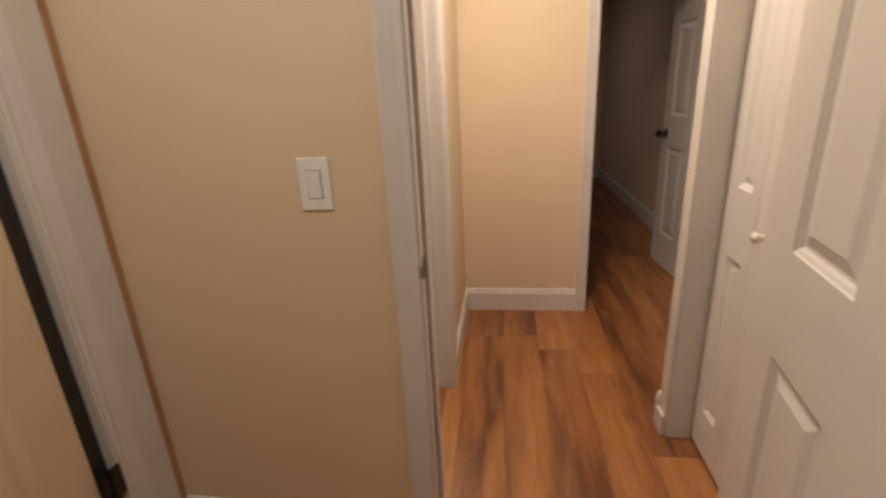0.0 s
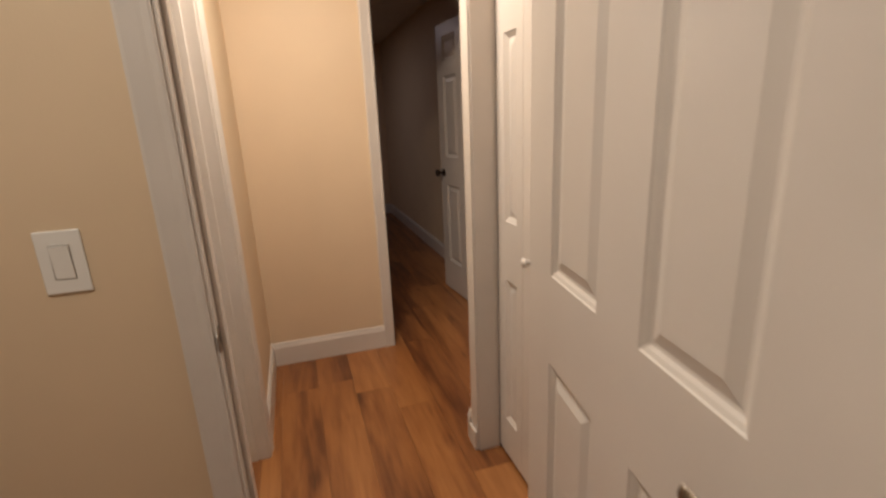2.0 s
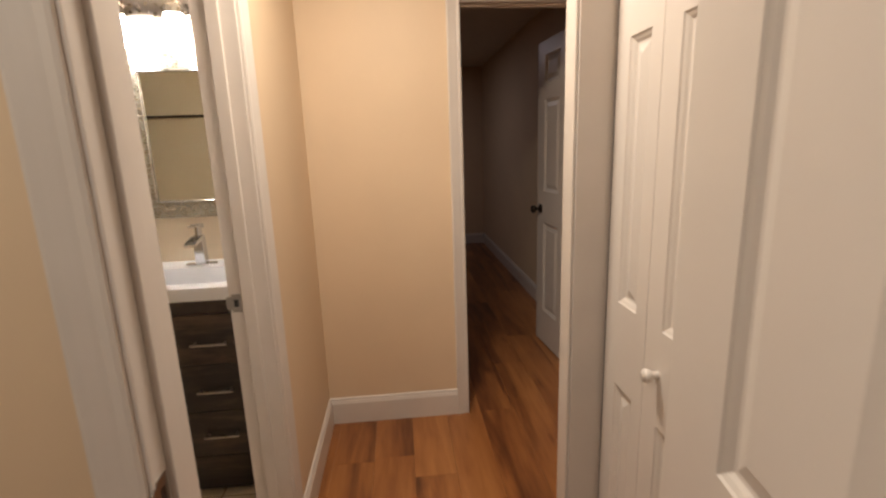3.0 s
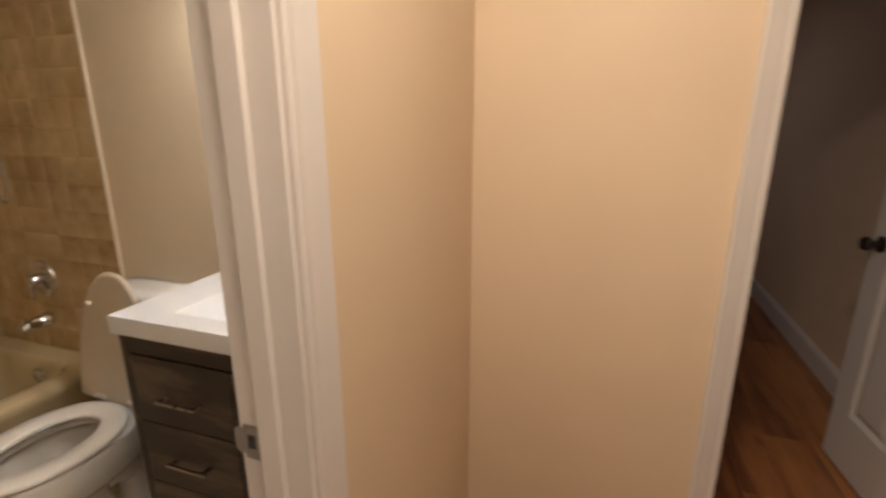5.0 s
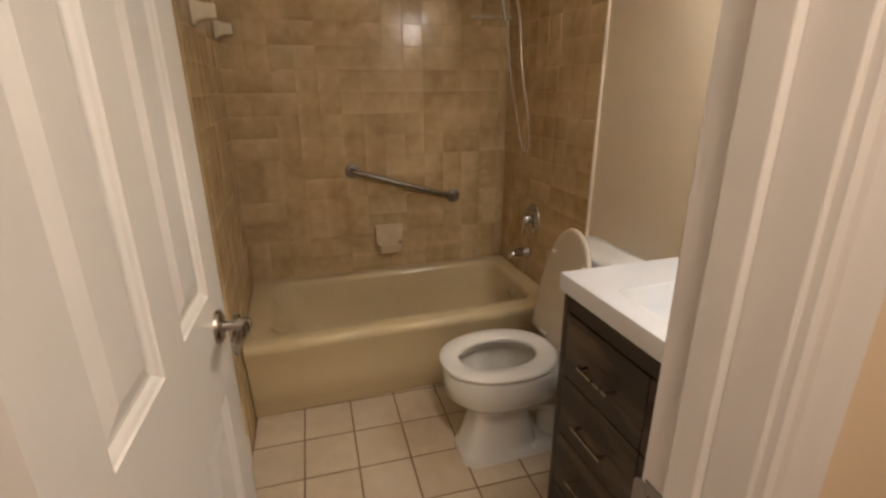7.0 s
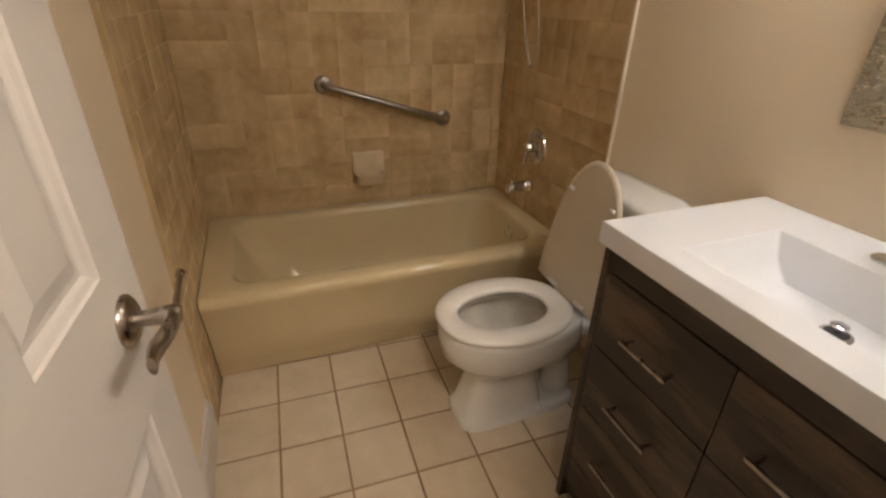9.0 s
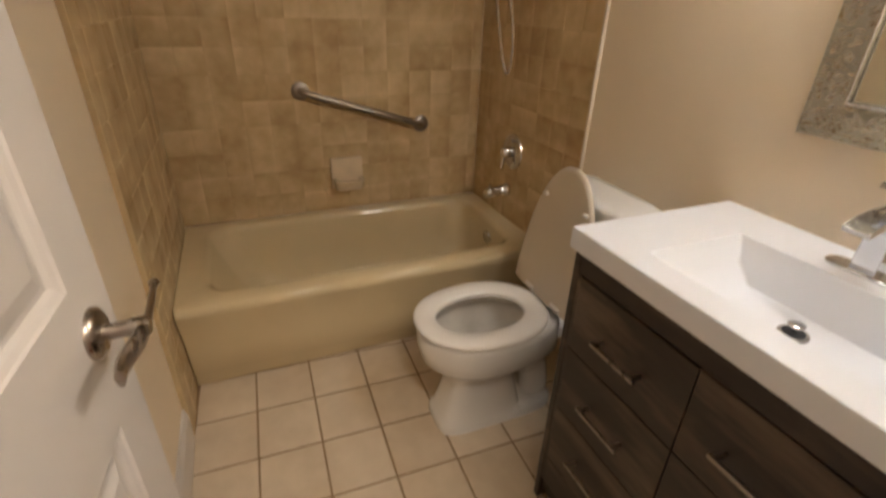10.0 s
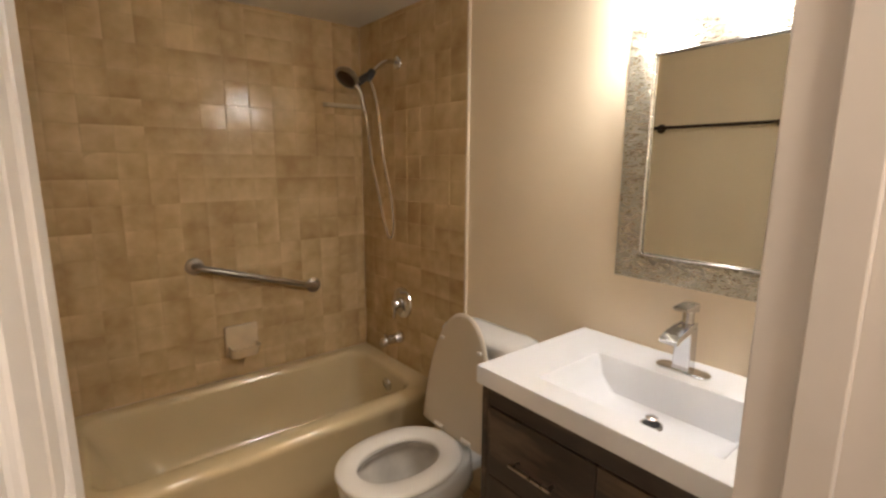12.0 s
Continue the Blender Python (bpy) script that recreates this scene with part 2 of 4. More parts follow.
def lit_material(name, strength):
    """Glass that gives off warm white light."""
    m = bpy.data.materials.new(name)
    m.use_nodes = True
    b = m.node_tree.nodes["Principled BSDF"]
    b.inputs["Base Color"].default_value = (0.9, 0.88, 0.84, 1)
    b.inputs["Emission Color"].default_value = (1.0, 0.965, 0.93, 1)
    b.inputs["Emission Strength"].default_value = strength
    return m


M_GLOW = lit_material("lit_glass", SHADE_GLOW)
M_BULB = lit_material("lit_bulb", BULB_GLOW)

# ---- builders ----


def part(name, bm, mat, parent=None, label=""):
    """Links a bmesh as one mesh object, under its parent."""
    bmesh.ops.recalc_face_normals(bm, faces=bm.faces[:])
    me = bpy.data.meshes.new(name)
    bm.to_mesh(me)
    bm.free()
    me.materials.append(mat)
    ob = new(name, me)
    ob.parent = parent
    if label:
        ob["label"] = label
    return ob


def smooth(ob, angle=40):
    """Rounded faces shade smoothly, edges sharper than the angle stay."""
    ob.data.shade_smooth()
    ob.data.set_sharp_from_angle(angle=radians(angle))
    return ob


def thing(name, loc, label, category, rz=0.0, group=""):
    ob = new(name)
    ob.empty_display_size = 0.05
    ob.matrix_basis = pose(*loc, 0, 0, rz)
    return tagged(ob, label, category, group)


def box(bm, x0, x1, y0, y1, z0, z1, bevel=0.0, seg=2):
    """Adds a box, its edges rounded if a bevel is given."""
    m = Matrix.LocRotScale(((x0 + x1) / 2, (y0 + y1) / 2, (z0 + z1) / 2), None, (x1 - x0, y1 - y0, z1 - z0))
    made = bmesh.ops.create_cube(bm, size=1.0, matrix=m)["verts"]
    if bevel:
        edges = list({e for v in made for e in v.link_edges})
        bmesh.ops.bevel(bm, geom=edges, offset=bevel, segments=seg, affect="EDGES", profile=0.5)
    return bm


def boxed(*dims, bevel=0.0, seg=2):
    return box(bmesh.new(), *dims, bevel=bevel, seg=seg)


def loft(bm, rings, close_start=False, close_end=False, loop=True):
    """Skins rings of points that all have the same number of points."""
    rows = [[bm.verts.new(q) for q in ring] for ring in rings]
    n = len(rows[0])
    for a, b in zip(rows, rows[1:]):
        for i in range(n if loop else n - 1):
            j = (i + 1) % n
            bm.faces.new((a[i], a[j], b[j], b[i]))
    if close_start:
        bm.faces.new(rows[0])
    if close_end:
        bm.faces.new(rows[-1])
    return bm


def tube(bm, points, radius, n=12, caps=True):
    """Sweeps a circle along points; radius is a number or one for each point."""
    pts = [Vector(q) for q in points]
    radii = radius if isinstance(radius, (list, tuple)) else [radius] * len(pts)
    rings, side = [], None
    for i, q in enumerate(pts):
        d = (pts[min(i + 1, len(pts) - 1)] - pts[max(i - 1, 0)]).normalized()
        if side is None:
            side = d.orthogonal().normalized()
        side = (side - d * side.dot(d)).normalized()
        other = d.cross(side)
        rings.append([q + (side * math.cos(a) + other * math.sin(a)) * radii[i] for a in (2 * math.pi * k / n for k in range(n))])
    return loft(bm, rings, caps, caps)


def curve_points(points, n=8):
    """A smooth line through points."""
    pts = [Vector(q) for q in points]
    out = []
    for i in range(len(pts) - 1):
        p0, p1, p2, p3 = pts[max(i - 1, 0)], pts[i], pts[i + 1], pts[min(i + 2, len(pts) - 1)]
        for k in range(n):
            t = k / n
            out.append(0.5 * ((2 * p1) + (p2 - p0) * t + (2 * p0 - 5 * p1 + 4 * p2 - p3) * t * t + (3 * p1 - p0 - 3 * p2 + p3) * t ** 3))
    return out + [pts[-1]]


def lathe(bm, profile, m, n=24):
    """Turns a profile of (radius, height) about the z axis of the pose m."""
    rings = [[m @ Vector((r * math.cos(a), r * math.sin(a), h)) for a in (2 * math.pi * k / n for k in range(n))] for r, h in profile]
    return loft(bm, rings, True, True)


def rounded(x0, x1, y0, y1, r, z, n=6):
    """A ring: a rectangle with round corners."""
    ring = []
    for cx, cy, a0 in ((x1 - r, y1 - r, 0), (x0 + r, y1 - r, 90), (x0 + r, y0 + r, 180), (x1 - r, y0 + r, 270)):
        for k in range(n + 1):
            a = radians(a0 + 90 * k / n)
            ring.append((cx + r * math.cos(a), cy + r * math.sin(a), z))
    return ring


def egg(cx, cy, half, front, back, z, n=40, power=2.0):
    """A ring: an oval pointed towards -y by the length front, and blunt towards +y by the length back."""
    ring = []
    for k in range(n):
        a = 2 * math.pi * k / n
        c, s = math.cos(a), math.sin(a)
        e = 2 / power
        ring.append((cx + half * math.copysign(abs(c) ** e, c), cy + (back if s > 0 else front) * math.copysign(abs(s) ** e, s), z))
    return ring


# ---- structure ----
BED_FACE, HALL_FACE = 0.152, 0.280       # the bedroom's door wall
BATH_L, BATH_R, BATH_B = 0.315, 1.810, -2.365  # painted walls of the bathroom
CEIL, BATH_CEIL, HEAD = 2.42, 2.180, 2.035


def wall(name, boxes, mat, label):
    bm = bmesh.new()
    for dims in boxes:
        box(bm, *dims)
    return tagged(part(name, bm, mat), label, "wall", kind="structure")


wall("wall_bedroom", [(-0.79, 0.025, BED_FACE, HALL_FACE, 0, CEIL), (0.924, 2.5, BED_FACE, HALL_FACE, 0, CEIL), (0.025, 0.924, BED_FACE, HALL_FACE, HEAD + 0.02, CEIL)], M_WALL, "beige painted wall with the bedroom doorway")
wall("wall_hall_west", [(-0.115, 0.0, HALL_FACE, 0.32, 0, CEIL), (-0.115, 0.0, 0.985, 1.81, 0, CEIL), (-0.115, 0.0, 0.32, 0.985, HEAD + 0.02, CEIL)], M_WALL, "beige painted hall wall with the bathroom doorway")
wall_north = wall("wall_north", [(-2.5, 0.705, 1.81, 1.925, 0, CEIL), (1.505, 2.5, 1.81, 1.925, 0, CEIL), (0.705, 1.505, 1.81, 1.925, HEAD + 0.02, CEIL)], M_WALL, "beige painted wall at the end of the hall")
wall_bath_north = wall("wall_bath_north", [(-1.47, -0.1155, 1.806, 1.8098, 0, BATH_CEIL)], M_BATHWALL, "cream painted bathroom wall behind the vanity")
wall_bath_south = wall("wall_bath_south", [(-2.5, -0.79, 0.20, BATH_L, 0, CEIL), (-0.79, -0.1155, HALL_FACE + 0.0005, BATH_L, 0, CEIL)], M_BATHWALL, "cream painted bathroom side wall")
wall_bath_east = wall("wall_bath_east", [(-0.119, -0.1152, BATH_L, 0.32, 0, BATH_CEIL), (-0.119, -0.1152, 0.985, 1.806, 0, BATH_CEIL), (-0.119, -0.1152, 0.32, 0.985, HEAD + 0.02, BATH_CEIL)], M_BATHWALL, "cream painted bathroom wall around its doorway")
wall_bath_west = wall("wall_bath_west", [(-2.5, BATH_B, BATH_L, 1.81, 0, CEIL)], M_BATHWALL, "wall behind the bathtub")
wall_closet = wall("wall_closet", [(0.865, 0.98, 0.705, 0.790, 0, CEIL), (0.865, 0.98, HALL_FACE, 0.705, HEAD + 0.02, CEIL), (0.98, 2.5, 0.705, 0.790, 0, CEIL), (1.60, 1.70, HALL_FACE, 0.705, 0, CEIL)], M_WALL, "beige painted wall around the hall closet")
wall("wall_hall_east", [(2.4, 2.5, 0.79, 1.81, 0, CEIL)], M_WALL, "beige painted wall at the hall's turn")
wall("wall_bedroom_west", [(-0.91, -0.79, -0.003, HALL_FACE, 0, CEIL), (-0.91, -0.79, -0.82, -0.003, HEAD + 0.02, CEIL), (-0.91, -0.79, -3.2, -0.82, 0, CEIL)], M_WALL, "beige painted bedroom wall with a closet door")
wall("wall_bedroom_east", [(0.985, 1.095, -0.775, BED_FACE, 0, CEIL), (0.985, 1.095, -1.575, -0.775, HEAD + 0.02, CEIL), (0.985, 1.095, -3.2, -1.575, 0, CEIL)], M_WALL, "beige painted bedroom wall behind the open door")
wall("wall_bedroom_south", [(-0.91, 1.095, -3.3, -3.2, 0, CEIL)], M_WALL, "beige painted bedroom end wall")
wall("wall_far_east", [(1.61, 1.72, 1.925, 6.2, 0, CEIL)], M_WALL, "painted side wall of the dark room")
wall("wall_far_north", [(-1.9, 1.72, 6.2, 6.3, 0, CEIL)], M_WALL, "painted end wall of the dark room")
wall("wall_far_west", [(-2.0, -1.9, 1.925, 6.3, 0, CEIL)], M_WALL, "painted side wall of the dark room")
tagged(part("ceiling", boxed(-0.91, 2.5, -3.3, 1.925, CEIL, CEIL + 0.1), M_CEIL), "white painted ceiling of hall and bedroom", "ceiling", kind="structure")
tagged(part("ceiling_bath", boxed(-2.5, -0.1152, BATH_L, 1.81, BATH_CEIL, BATH_CEIL + 0.1), M_CEIL), "white painted bathroom ceiling", "ceiling", kind="structure")
tagged(part("ceiling_far", boxed(-2.0, 1.72, 1.925, 6.3, CEIL, CEIL + 0.1), M_CEIL), "white painted ceiling of the dark room", "ceiling", kind="structure")
floor = tagged(part("floor", boxed(-2.0, 2.5, -3.3, 6.3, -0.12, -0.008), M_SUB), "brown wood-look laminate floor in long planks", "floor", kind="structure")
floor_bath = tagged(part("floor_bath", boxed(-2.5, -0.058, 0.20, 1.86, -0.0075, -0.0022), M_FGROUT), "square cream floor tiles with dark grout", "floor", kind="structure")


def baseboard(name, x0, y0, x1, y1, side, parent=None):
    """A moulded baseboard along a line; side is the unit vector into the room."""
    a, b, s = Vector((x0, y0, 0)), Vector((x1, y1, 0)), Vector((*side, 0))
    profile = ((0, 0), (0.0135, 0), (0.0135, 0.112), (0.0105, 0.118), (0.0105, 0.123), (0.0075, 0.127), (0.0060, 0.138), (0, 0.142))
    bm = loft(bmesh.new(), [[q + s * d + Vector((0, 0, h)) for d, h in profile] for q in (a, b)], True, True)
    return tagged(part(name, bm, M_TRIM), "white painted moulded baseboard", "baseboard", kind="structure")


baseboard("baseboard", 0.0, 1.81, 0.668, 1.81, (0, -1))
baseboard("baseboard", 0.0, 1.040, 0.0, 1.7965, (1, 0))
baseboard("baseboard", -0.79, BED_FACE, -0.040, BED_FACE, (0, -1))
baseboard("baseboard", 0.985, -0.685, 0.985, BED_FACE, (-1, 0))
baseboard("baseboard", 1.61, 1.925, 1.61, 6.2, (-1, 0))
baseboard("baseboard", -1.9, 6.2, 1.5965, 6.2, (0, -1))
baseboard("baseboard", 0.865, 0.775, 0.865, 0.8035, (-1, 0))
baseboard("baseboard", 0.865, 0.790, 2.4, 0.790, (0, 1))
baseboard("baseboard", -1.450, BATH_L, -0.13, BATH_L, (0, 1))


def casing(name, kind_axis, fixed, out, a0, a1, head, width=0.062):
    """Door trim on one wall face: two legs and a head, moulded, round the opening a0 to a1."""
    top = thing(name, (0, 0, 0), "white painted moulded door casing", "casing")
    tagged(top, kind="structure")
    prof = ((0.0, 0.009), (0.006, 0.012), (0.018, 0.011), (0.026, 0.013), (0.044, 0.016), (0.056, 0.019), (width, 0.017))

    def at(u, d, z):
        return (fixed + out * d, u, z) if kind_axis == "x" else (u, fixed + out * d, z)
    for a, sgn in ((a0, -1), (a1, 1)):
        if a is None:
            continue
        rings = []
        for z in (0.0, None):
            ring = [at(a, 0, 0.0 if z == 0.0 else head)] + [at(a + sgn * w, d, 0.0 if z == 0.0 else head + w) for w, d in prof] + [at(a + sgn * width, 0, 0.0 if z == 0.0 else head + width)]
            rings.append(ring)
        part("leg", loft(bmesh.new(), rings, True, True), M_TRIM, top)
    lo, hi = (a0 if a0 is not None else a1 - 0.8), (a1 if a1 is not None else a0 + 0.8)
    rings = []
    for a, sgn in ((lo, -1), (hi, 1)):
        rings.append([at(a, 0, head)] + [at(a + sgn * w, d, head + w) for w, d in prof] + [at(a + sgn * width, 0, head + width)])
    part("head", loft(bmesh.new(), rings, True, True), M_TRIM, top)
    return top


def jamb(name, axis, f0, f1, a0, a1, head, stop):
    """The lining of an opening through a wall from f0 to f1, with a stop bead at stop (low, high)."""
    top = thing(name, (0, 0, 0), "white painted door jamb with a stop bead", "door jamb")
    tagged(top, kind="structure")

    def bx(u0, u1, v0, v1, z0, z1, bev=0.002):
        return boxed(*((v0, v1, u0, u1) if axis == "x" else (u0, u1, v0, v1)), z0, z1, bevel=bev)
    for u0, u1, s0, s1 in ((a0 - 0.019, a0, a0, a0 + 0.011), (a1, a1 + 0.019, a1 - 0.011, a1)):
        part("side", bx(u0, u1, f0, f1, 0, head), M_TRIM, top)
        part("stop", bx(s0, s1, stop[0], stop[1], 0, head - 0.0005), M_TRIM, top)
    part("head", bx(a0 - 0.019, a1 + 0.019, f0, f1, head, head + 0.019), M_TRIM, top)
    part("stop", bx(a0 + 0.0112, a1 - 0.0112, stop[0], stop[1], head - 0.011, head - 0.0002), M_TRIM, top)
    return top


BED_A, BED_B = 0.044, 0.905
jamb("door_jamb", "y", BED_FACE - 0.001, HALL_FACE + 0.001, BED_A, BED_B, HEAD, (0.192, 0.228))
casing("door_casing", "y", BED_FACE, -1, BED_A - 0.006, BED_B + 0.006, HEAD + 0.006)
BATH_A, BATH_Z = 0.340, 0.966
jamb("door_jamb", "x", -0.120, 0.001, BATH_A, BATH_Z, HEAD, (-0.078, -0.042))
casing("door_casing", "x", 0.0, 1, BATH_A - 0.003, BATH_Z + 0.006, HEAD + 0.006, 0.056)
jamb("door_jamb", "y", 1.809, 1.926, 0.726, 1.486, HEAD, (1.85, 1.888))
casing("door_casing", "y", 1.81, -1, 0.730, 1.492, HEAD + 0.006)


# ---- doors ----
def door_leaf_mesh(bm, w, h, t, panels, x0=0.0):
    """A moulded leaf with sunk frames round its panels: x across, y through, z up; both faces alike."""
    xs = sorted({0.0, w, *[a for p in panels for a in (p[0], p[1])]})
    zs = sorted({0.0, h, *[a for p in panels for a in (p[2], p[3])]})
    for y, sgn in ((0.0, 1), (t, -1)):
        for i in range(len(xs) - 1):
            for k in range(len(zs) - 1):
                xa, xb, za, zb = xs[i], xs[i + 1], zs[k], zs[k + 1]
                hit = any(p[0] - 1e-6 <= xa and xb <= p[1] + 1e-6 and p[2] - 1e-6 <= za and zb <= p[3] + 1e-6 for p in panels)
                if not hit:
                    bm.faces.new([bm.verts.new((x0 + a, y, c)) for a, c in ((xa, za), (xb, za), (xb, zb), (xa, zb))])
        for p in panels:
            rings = []
            for inset, depth in ((0, 0), (0.003, 0.003), (0.010, 0.006), (0.016, 0.010), (0.020, 0.0105)):
                rings.append([(x0 + a, y + sgn * depth, c) for a, c in ((p[0] + inset, p[2] + inset), (p[1] - inset, p[2] + inset), (p[1] - inset, p[3] - inset), (p[0] + inset, p[3] - inset))])
            loft(bm, rings, False, True)
    for a, b in (((0, 0), (w, 0)), ((w, 0), (w, h)), ((w, h), (0, h)), ((0, h), (0, 0))):
        bm.faces.new([bm.verts.new(q) for q in ((x0 + a[0], 0, a[1]), (x0 + b[0], 0, b[1]), (x0 + b[0], t, b[1]), (x0 + a[0], t, a[1]))])
    bmesh.ops.remove_doubles(bm, verts=bm.verts[:], dist=0.0002)
    return bm


def raised_panel(p, t, x0=0.0):
    """The raised field of one panel, on both faces."""
    rings = []
    g = 0.021
    for inset, y in ((g, 0.011), (g + 0.024, 0.0035), (g + 0.0255, 0.0030), (g + 0.0255, t - 0.0030), (g + 0.024, t - 0.0035), (g, t - 0.011)):
        rings.append([(x0 + a, y, c) for a, c in ((p[0] + inset, p[2] + inset), (p[1] - inset, p[2] + inset), (p[1] - inset, p[3] - inset), (p[0] + inset, p[3] - inset))])
    bm = bmesh.new()
    loft(bm, rings[:3], False, True)
    loft(bm, rings[3:], True, False)
    return bm


def six_panels(w, stile=0.115, mull=0.115, rows=((0.215, 0.795), (1.012, 1.615), (1.725, 1.915))):
    pw = (w - 2 * stile - mull) / 2
    return [(a, a + pw, z0, z1) for z0, z1 in rows for a in (stile, stile + pw + mull)]


def panel_door(name, loc, rz, w, h, t, panels, mat, label):
    top = thing(name, loc, label, "door", rz)
    tagged(top, kind="structure")
    leaf = part("leaf", door_leaf_mesh(bmesh.new(), w, h, t, panels), mat, top)
    for p in panels:
        part("panel", raised_panel(p, t), mat, leaf)
    return top


def lever(top, x, z, y, out, towards, mat, lift=1.0, reach=1.0):
    """A lever handle: round rose, neck and a curved lever; out is the way it stands out along y, towards the way of the lever along x."""
    top_part = part("rose", lathe(bmesh.new(), [(0.0, -0.001), (0.0335, 0.0), (0.0335, 0.004), (0.030, 0.008), (0.024, 0.011), (0.0, 0.0115)], pose(x, y, z, -90 if out > 0 else 90), 32), mat, top, "round satin nickel rose")
    smooth(top_part, 50)
    bm = lathe(bmesh.new(), [(0.0105, 0.010), (0.0105, 0.036), (0.013, 0.042), (0.0135, 0.056), (0.0105, 0.062), (0.0, 0.063)], pose(x, y, z, -90 if out > 0 else 90), 20)
    smooth(part("neck", bm, mat, top_part), 50)
    yo = y + out * 0.050
    pts = curve_points([(x, yo, z), (x + towards * reach * 0.012, yo + out * 0.005, z - 0.003 * lift), (x + towards * reach * 0.030, yo + out * 0.006, z - 0.002 * lift), (x + towards * reach * 0.060, yo + out * 0.001, z + 0.004 * lift), (x + towards * reach * 0.092, yo - out * 0.004, z + 0.009 * lift), (x + towards * reach * 0.120, yo - out * 0.002, z + 0.011 * lift)], 5)
    rings, n = [], len(pts)
    for i, q in enumerate(pts):
        f = i / (n - 1)
        hh, dd = 0.0100 + 0.0045 * math.sin(f * 2.6), 0.0085 - 0.0030 * f
        rings.append([q + Vector((0, out * dd * math.cos(a), hh * math.sin(a))) for a in (2 * math.pi * k / 12 for k in range(12))])
    smooth(part("lever", loft(bmesh.new(), rings, True, True), mat, top_part), 60)
    return top_part


BW, BT = 0.850, 0.035
DOOR_TURN = -98.5
bed_door = panel_door("door_1", (0.790, 0.115, 0.012), DOOR_TURN, BW, 2.015, BT, six_panels(BW, 0.139, 0.137), M_DOOR, "open white six-panel bedroom door with a nickel lever")
lever(bed_door, BW - 0.066, 0.914, 0.0, -1, -1, M_NICKEL, 1.0, 0.86)
lever(bed_door, BW - 0.066, 0.914, BT, 1, -1, M_NICKEL, 1.0, 0.86)
latch = part("latch_plate", boxed(BW - 0.0005, BW + 0.0018, 0.005, BT - 0.005, 0.885, 0.943, bevel=0.001), M_STEEL, bed_door, "dark steel latch plate")
part("latch_bolt", boxed(BW + 0.0018, BW + 0.010, 0.011, BT - 0.011, 0.904, 0.925, bevel=0.002), M_STEEL, latch)
for z in (0.22, 1.0, 1.80):
    smooth(part("hinge", tube(bmesh.new(), [(-0.004, BT + 0.004, z - 0.045), (-0.004, BT + 0.004, z + 0.045)], 0.006), M_NICKEL, bed_door))

TW = 0.634
bath_door = panel_door("door_2", (-0.121, 0.4040, 0.012), 176.6, TW, 2.015, BT, six_panels(TW, 0.10, 0.095, ((0.215, 0.835), (1.045, 1.615), (1.725, 1.915))), M_DOOR, "open white six-panel bathroom door with a nickel lever")
lever(bath_door, TW - 0.076, 0.970, 0.0, -1, -1, M_NICKEL, -0.25, 0.80)
part("latch_plate", boxed(TW - 0.0005, TW + 0.0018, 0.005, BT - 0.005, 0.942, 1.000, bevel=0.001), M_STEEL, bath_door, "dark steel latch plate")

DW = 0.80
dark_door = panel_door("door_3", (1.474, 1.935, 0.012), 95.0, DW, 2.015, BT, six_panels(DW, 0.115, 0.115, ((0.24, 0.862), (1.075, 1.66), (1.76, 1.93))), M_DOOR, "open white six-panel door of the dark room")
knob = part("knob", lathe(bmesh.new(), [(0.0, 0.0), (0.031, 0.0), (0.031, 0.006), (0.012, 0.010), (0.011, 0.030), (0.022, 0.040), (0.028, 0.052), (0.024, 0.064), (0.0, 0.067)], pose(DW - 0.062, BT, 0.95, -90), 24), M_BRONZE, dark_door, "dark bronze round knob")
smooth(knob, 50)
smooth(part("knob", lathe(bmesh.new(), [(0.0, 0.0), (0.031, 0.0), (0.031, 0.006), (0.012, 0.010), (0.011, 0.030), (0.022, 0.040), (0.028, 0.052), (0.024, 0.064), (0.0, 0.067)], pose(DW - 0.062, 0, 0.95, 90), 24), M_BRONZE, dark_door, "dark bronze round knob"), 50)

# bifold closet door, two narrow leaves
LW = 0.203
bifold = thing("door_4", (0.955, 0.683, 0.020), "closed white bifold closet door with a small knob", "door", -90)
tagged(bifold, kind="structure")
rows3 = ((0.165, 0.765), (0.988, 1.615), (1.725, 1.915))
for k in range(2):
    fold = part("leaf", door_leaf_mesh(bmesh.new(), LW - 0.002, 2.01, 0.030, [(0.062, LW - 0.048, a, b) for a, b in rows3], k * LW), M_DOOR, bifold)
    for a, b in rows3:
        part("panel", raised_panel((0.062, LW - 0.048, a, b), 0.030, k * LW), M_DOOR, fold)
kn = part("knob", lathe(bmesh.new(), [(0.0, 0.0), (0.009, 0.0), (0.008, 0.012), (0.014, 0.020), (0.016, 0.028), (0.012, 0.034), (0.0, 0.036)], pose(0.262, 0.0, 0.888, 90), 20), M_DOOR, bifold, "small white round knob")
smooth(kn, 50)
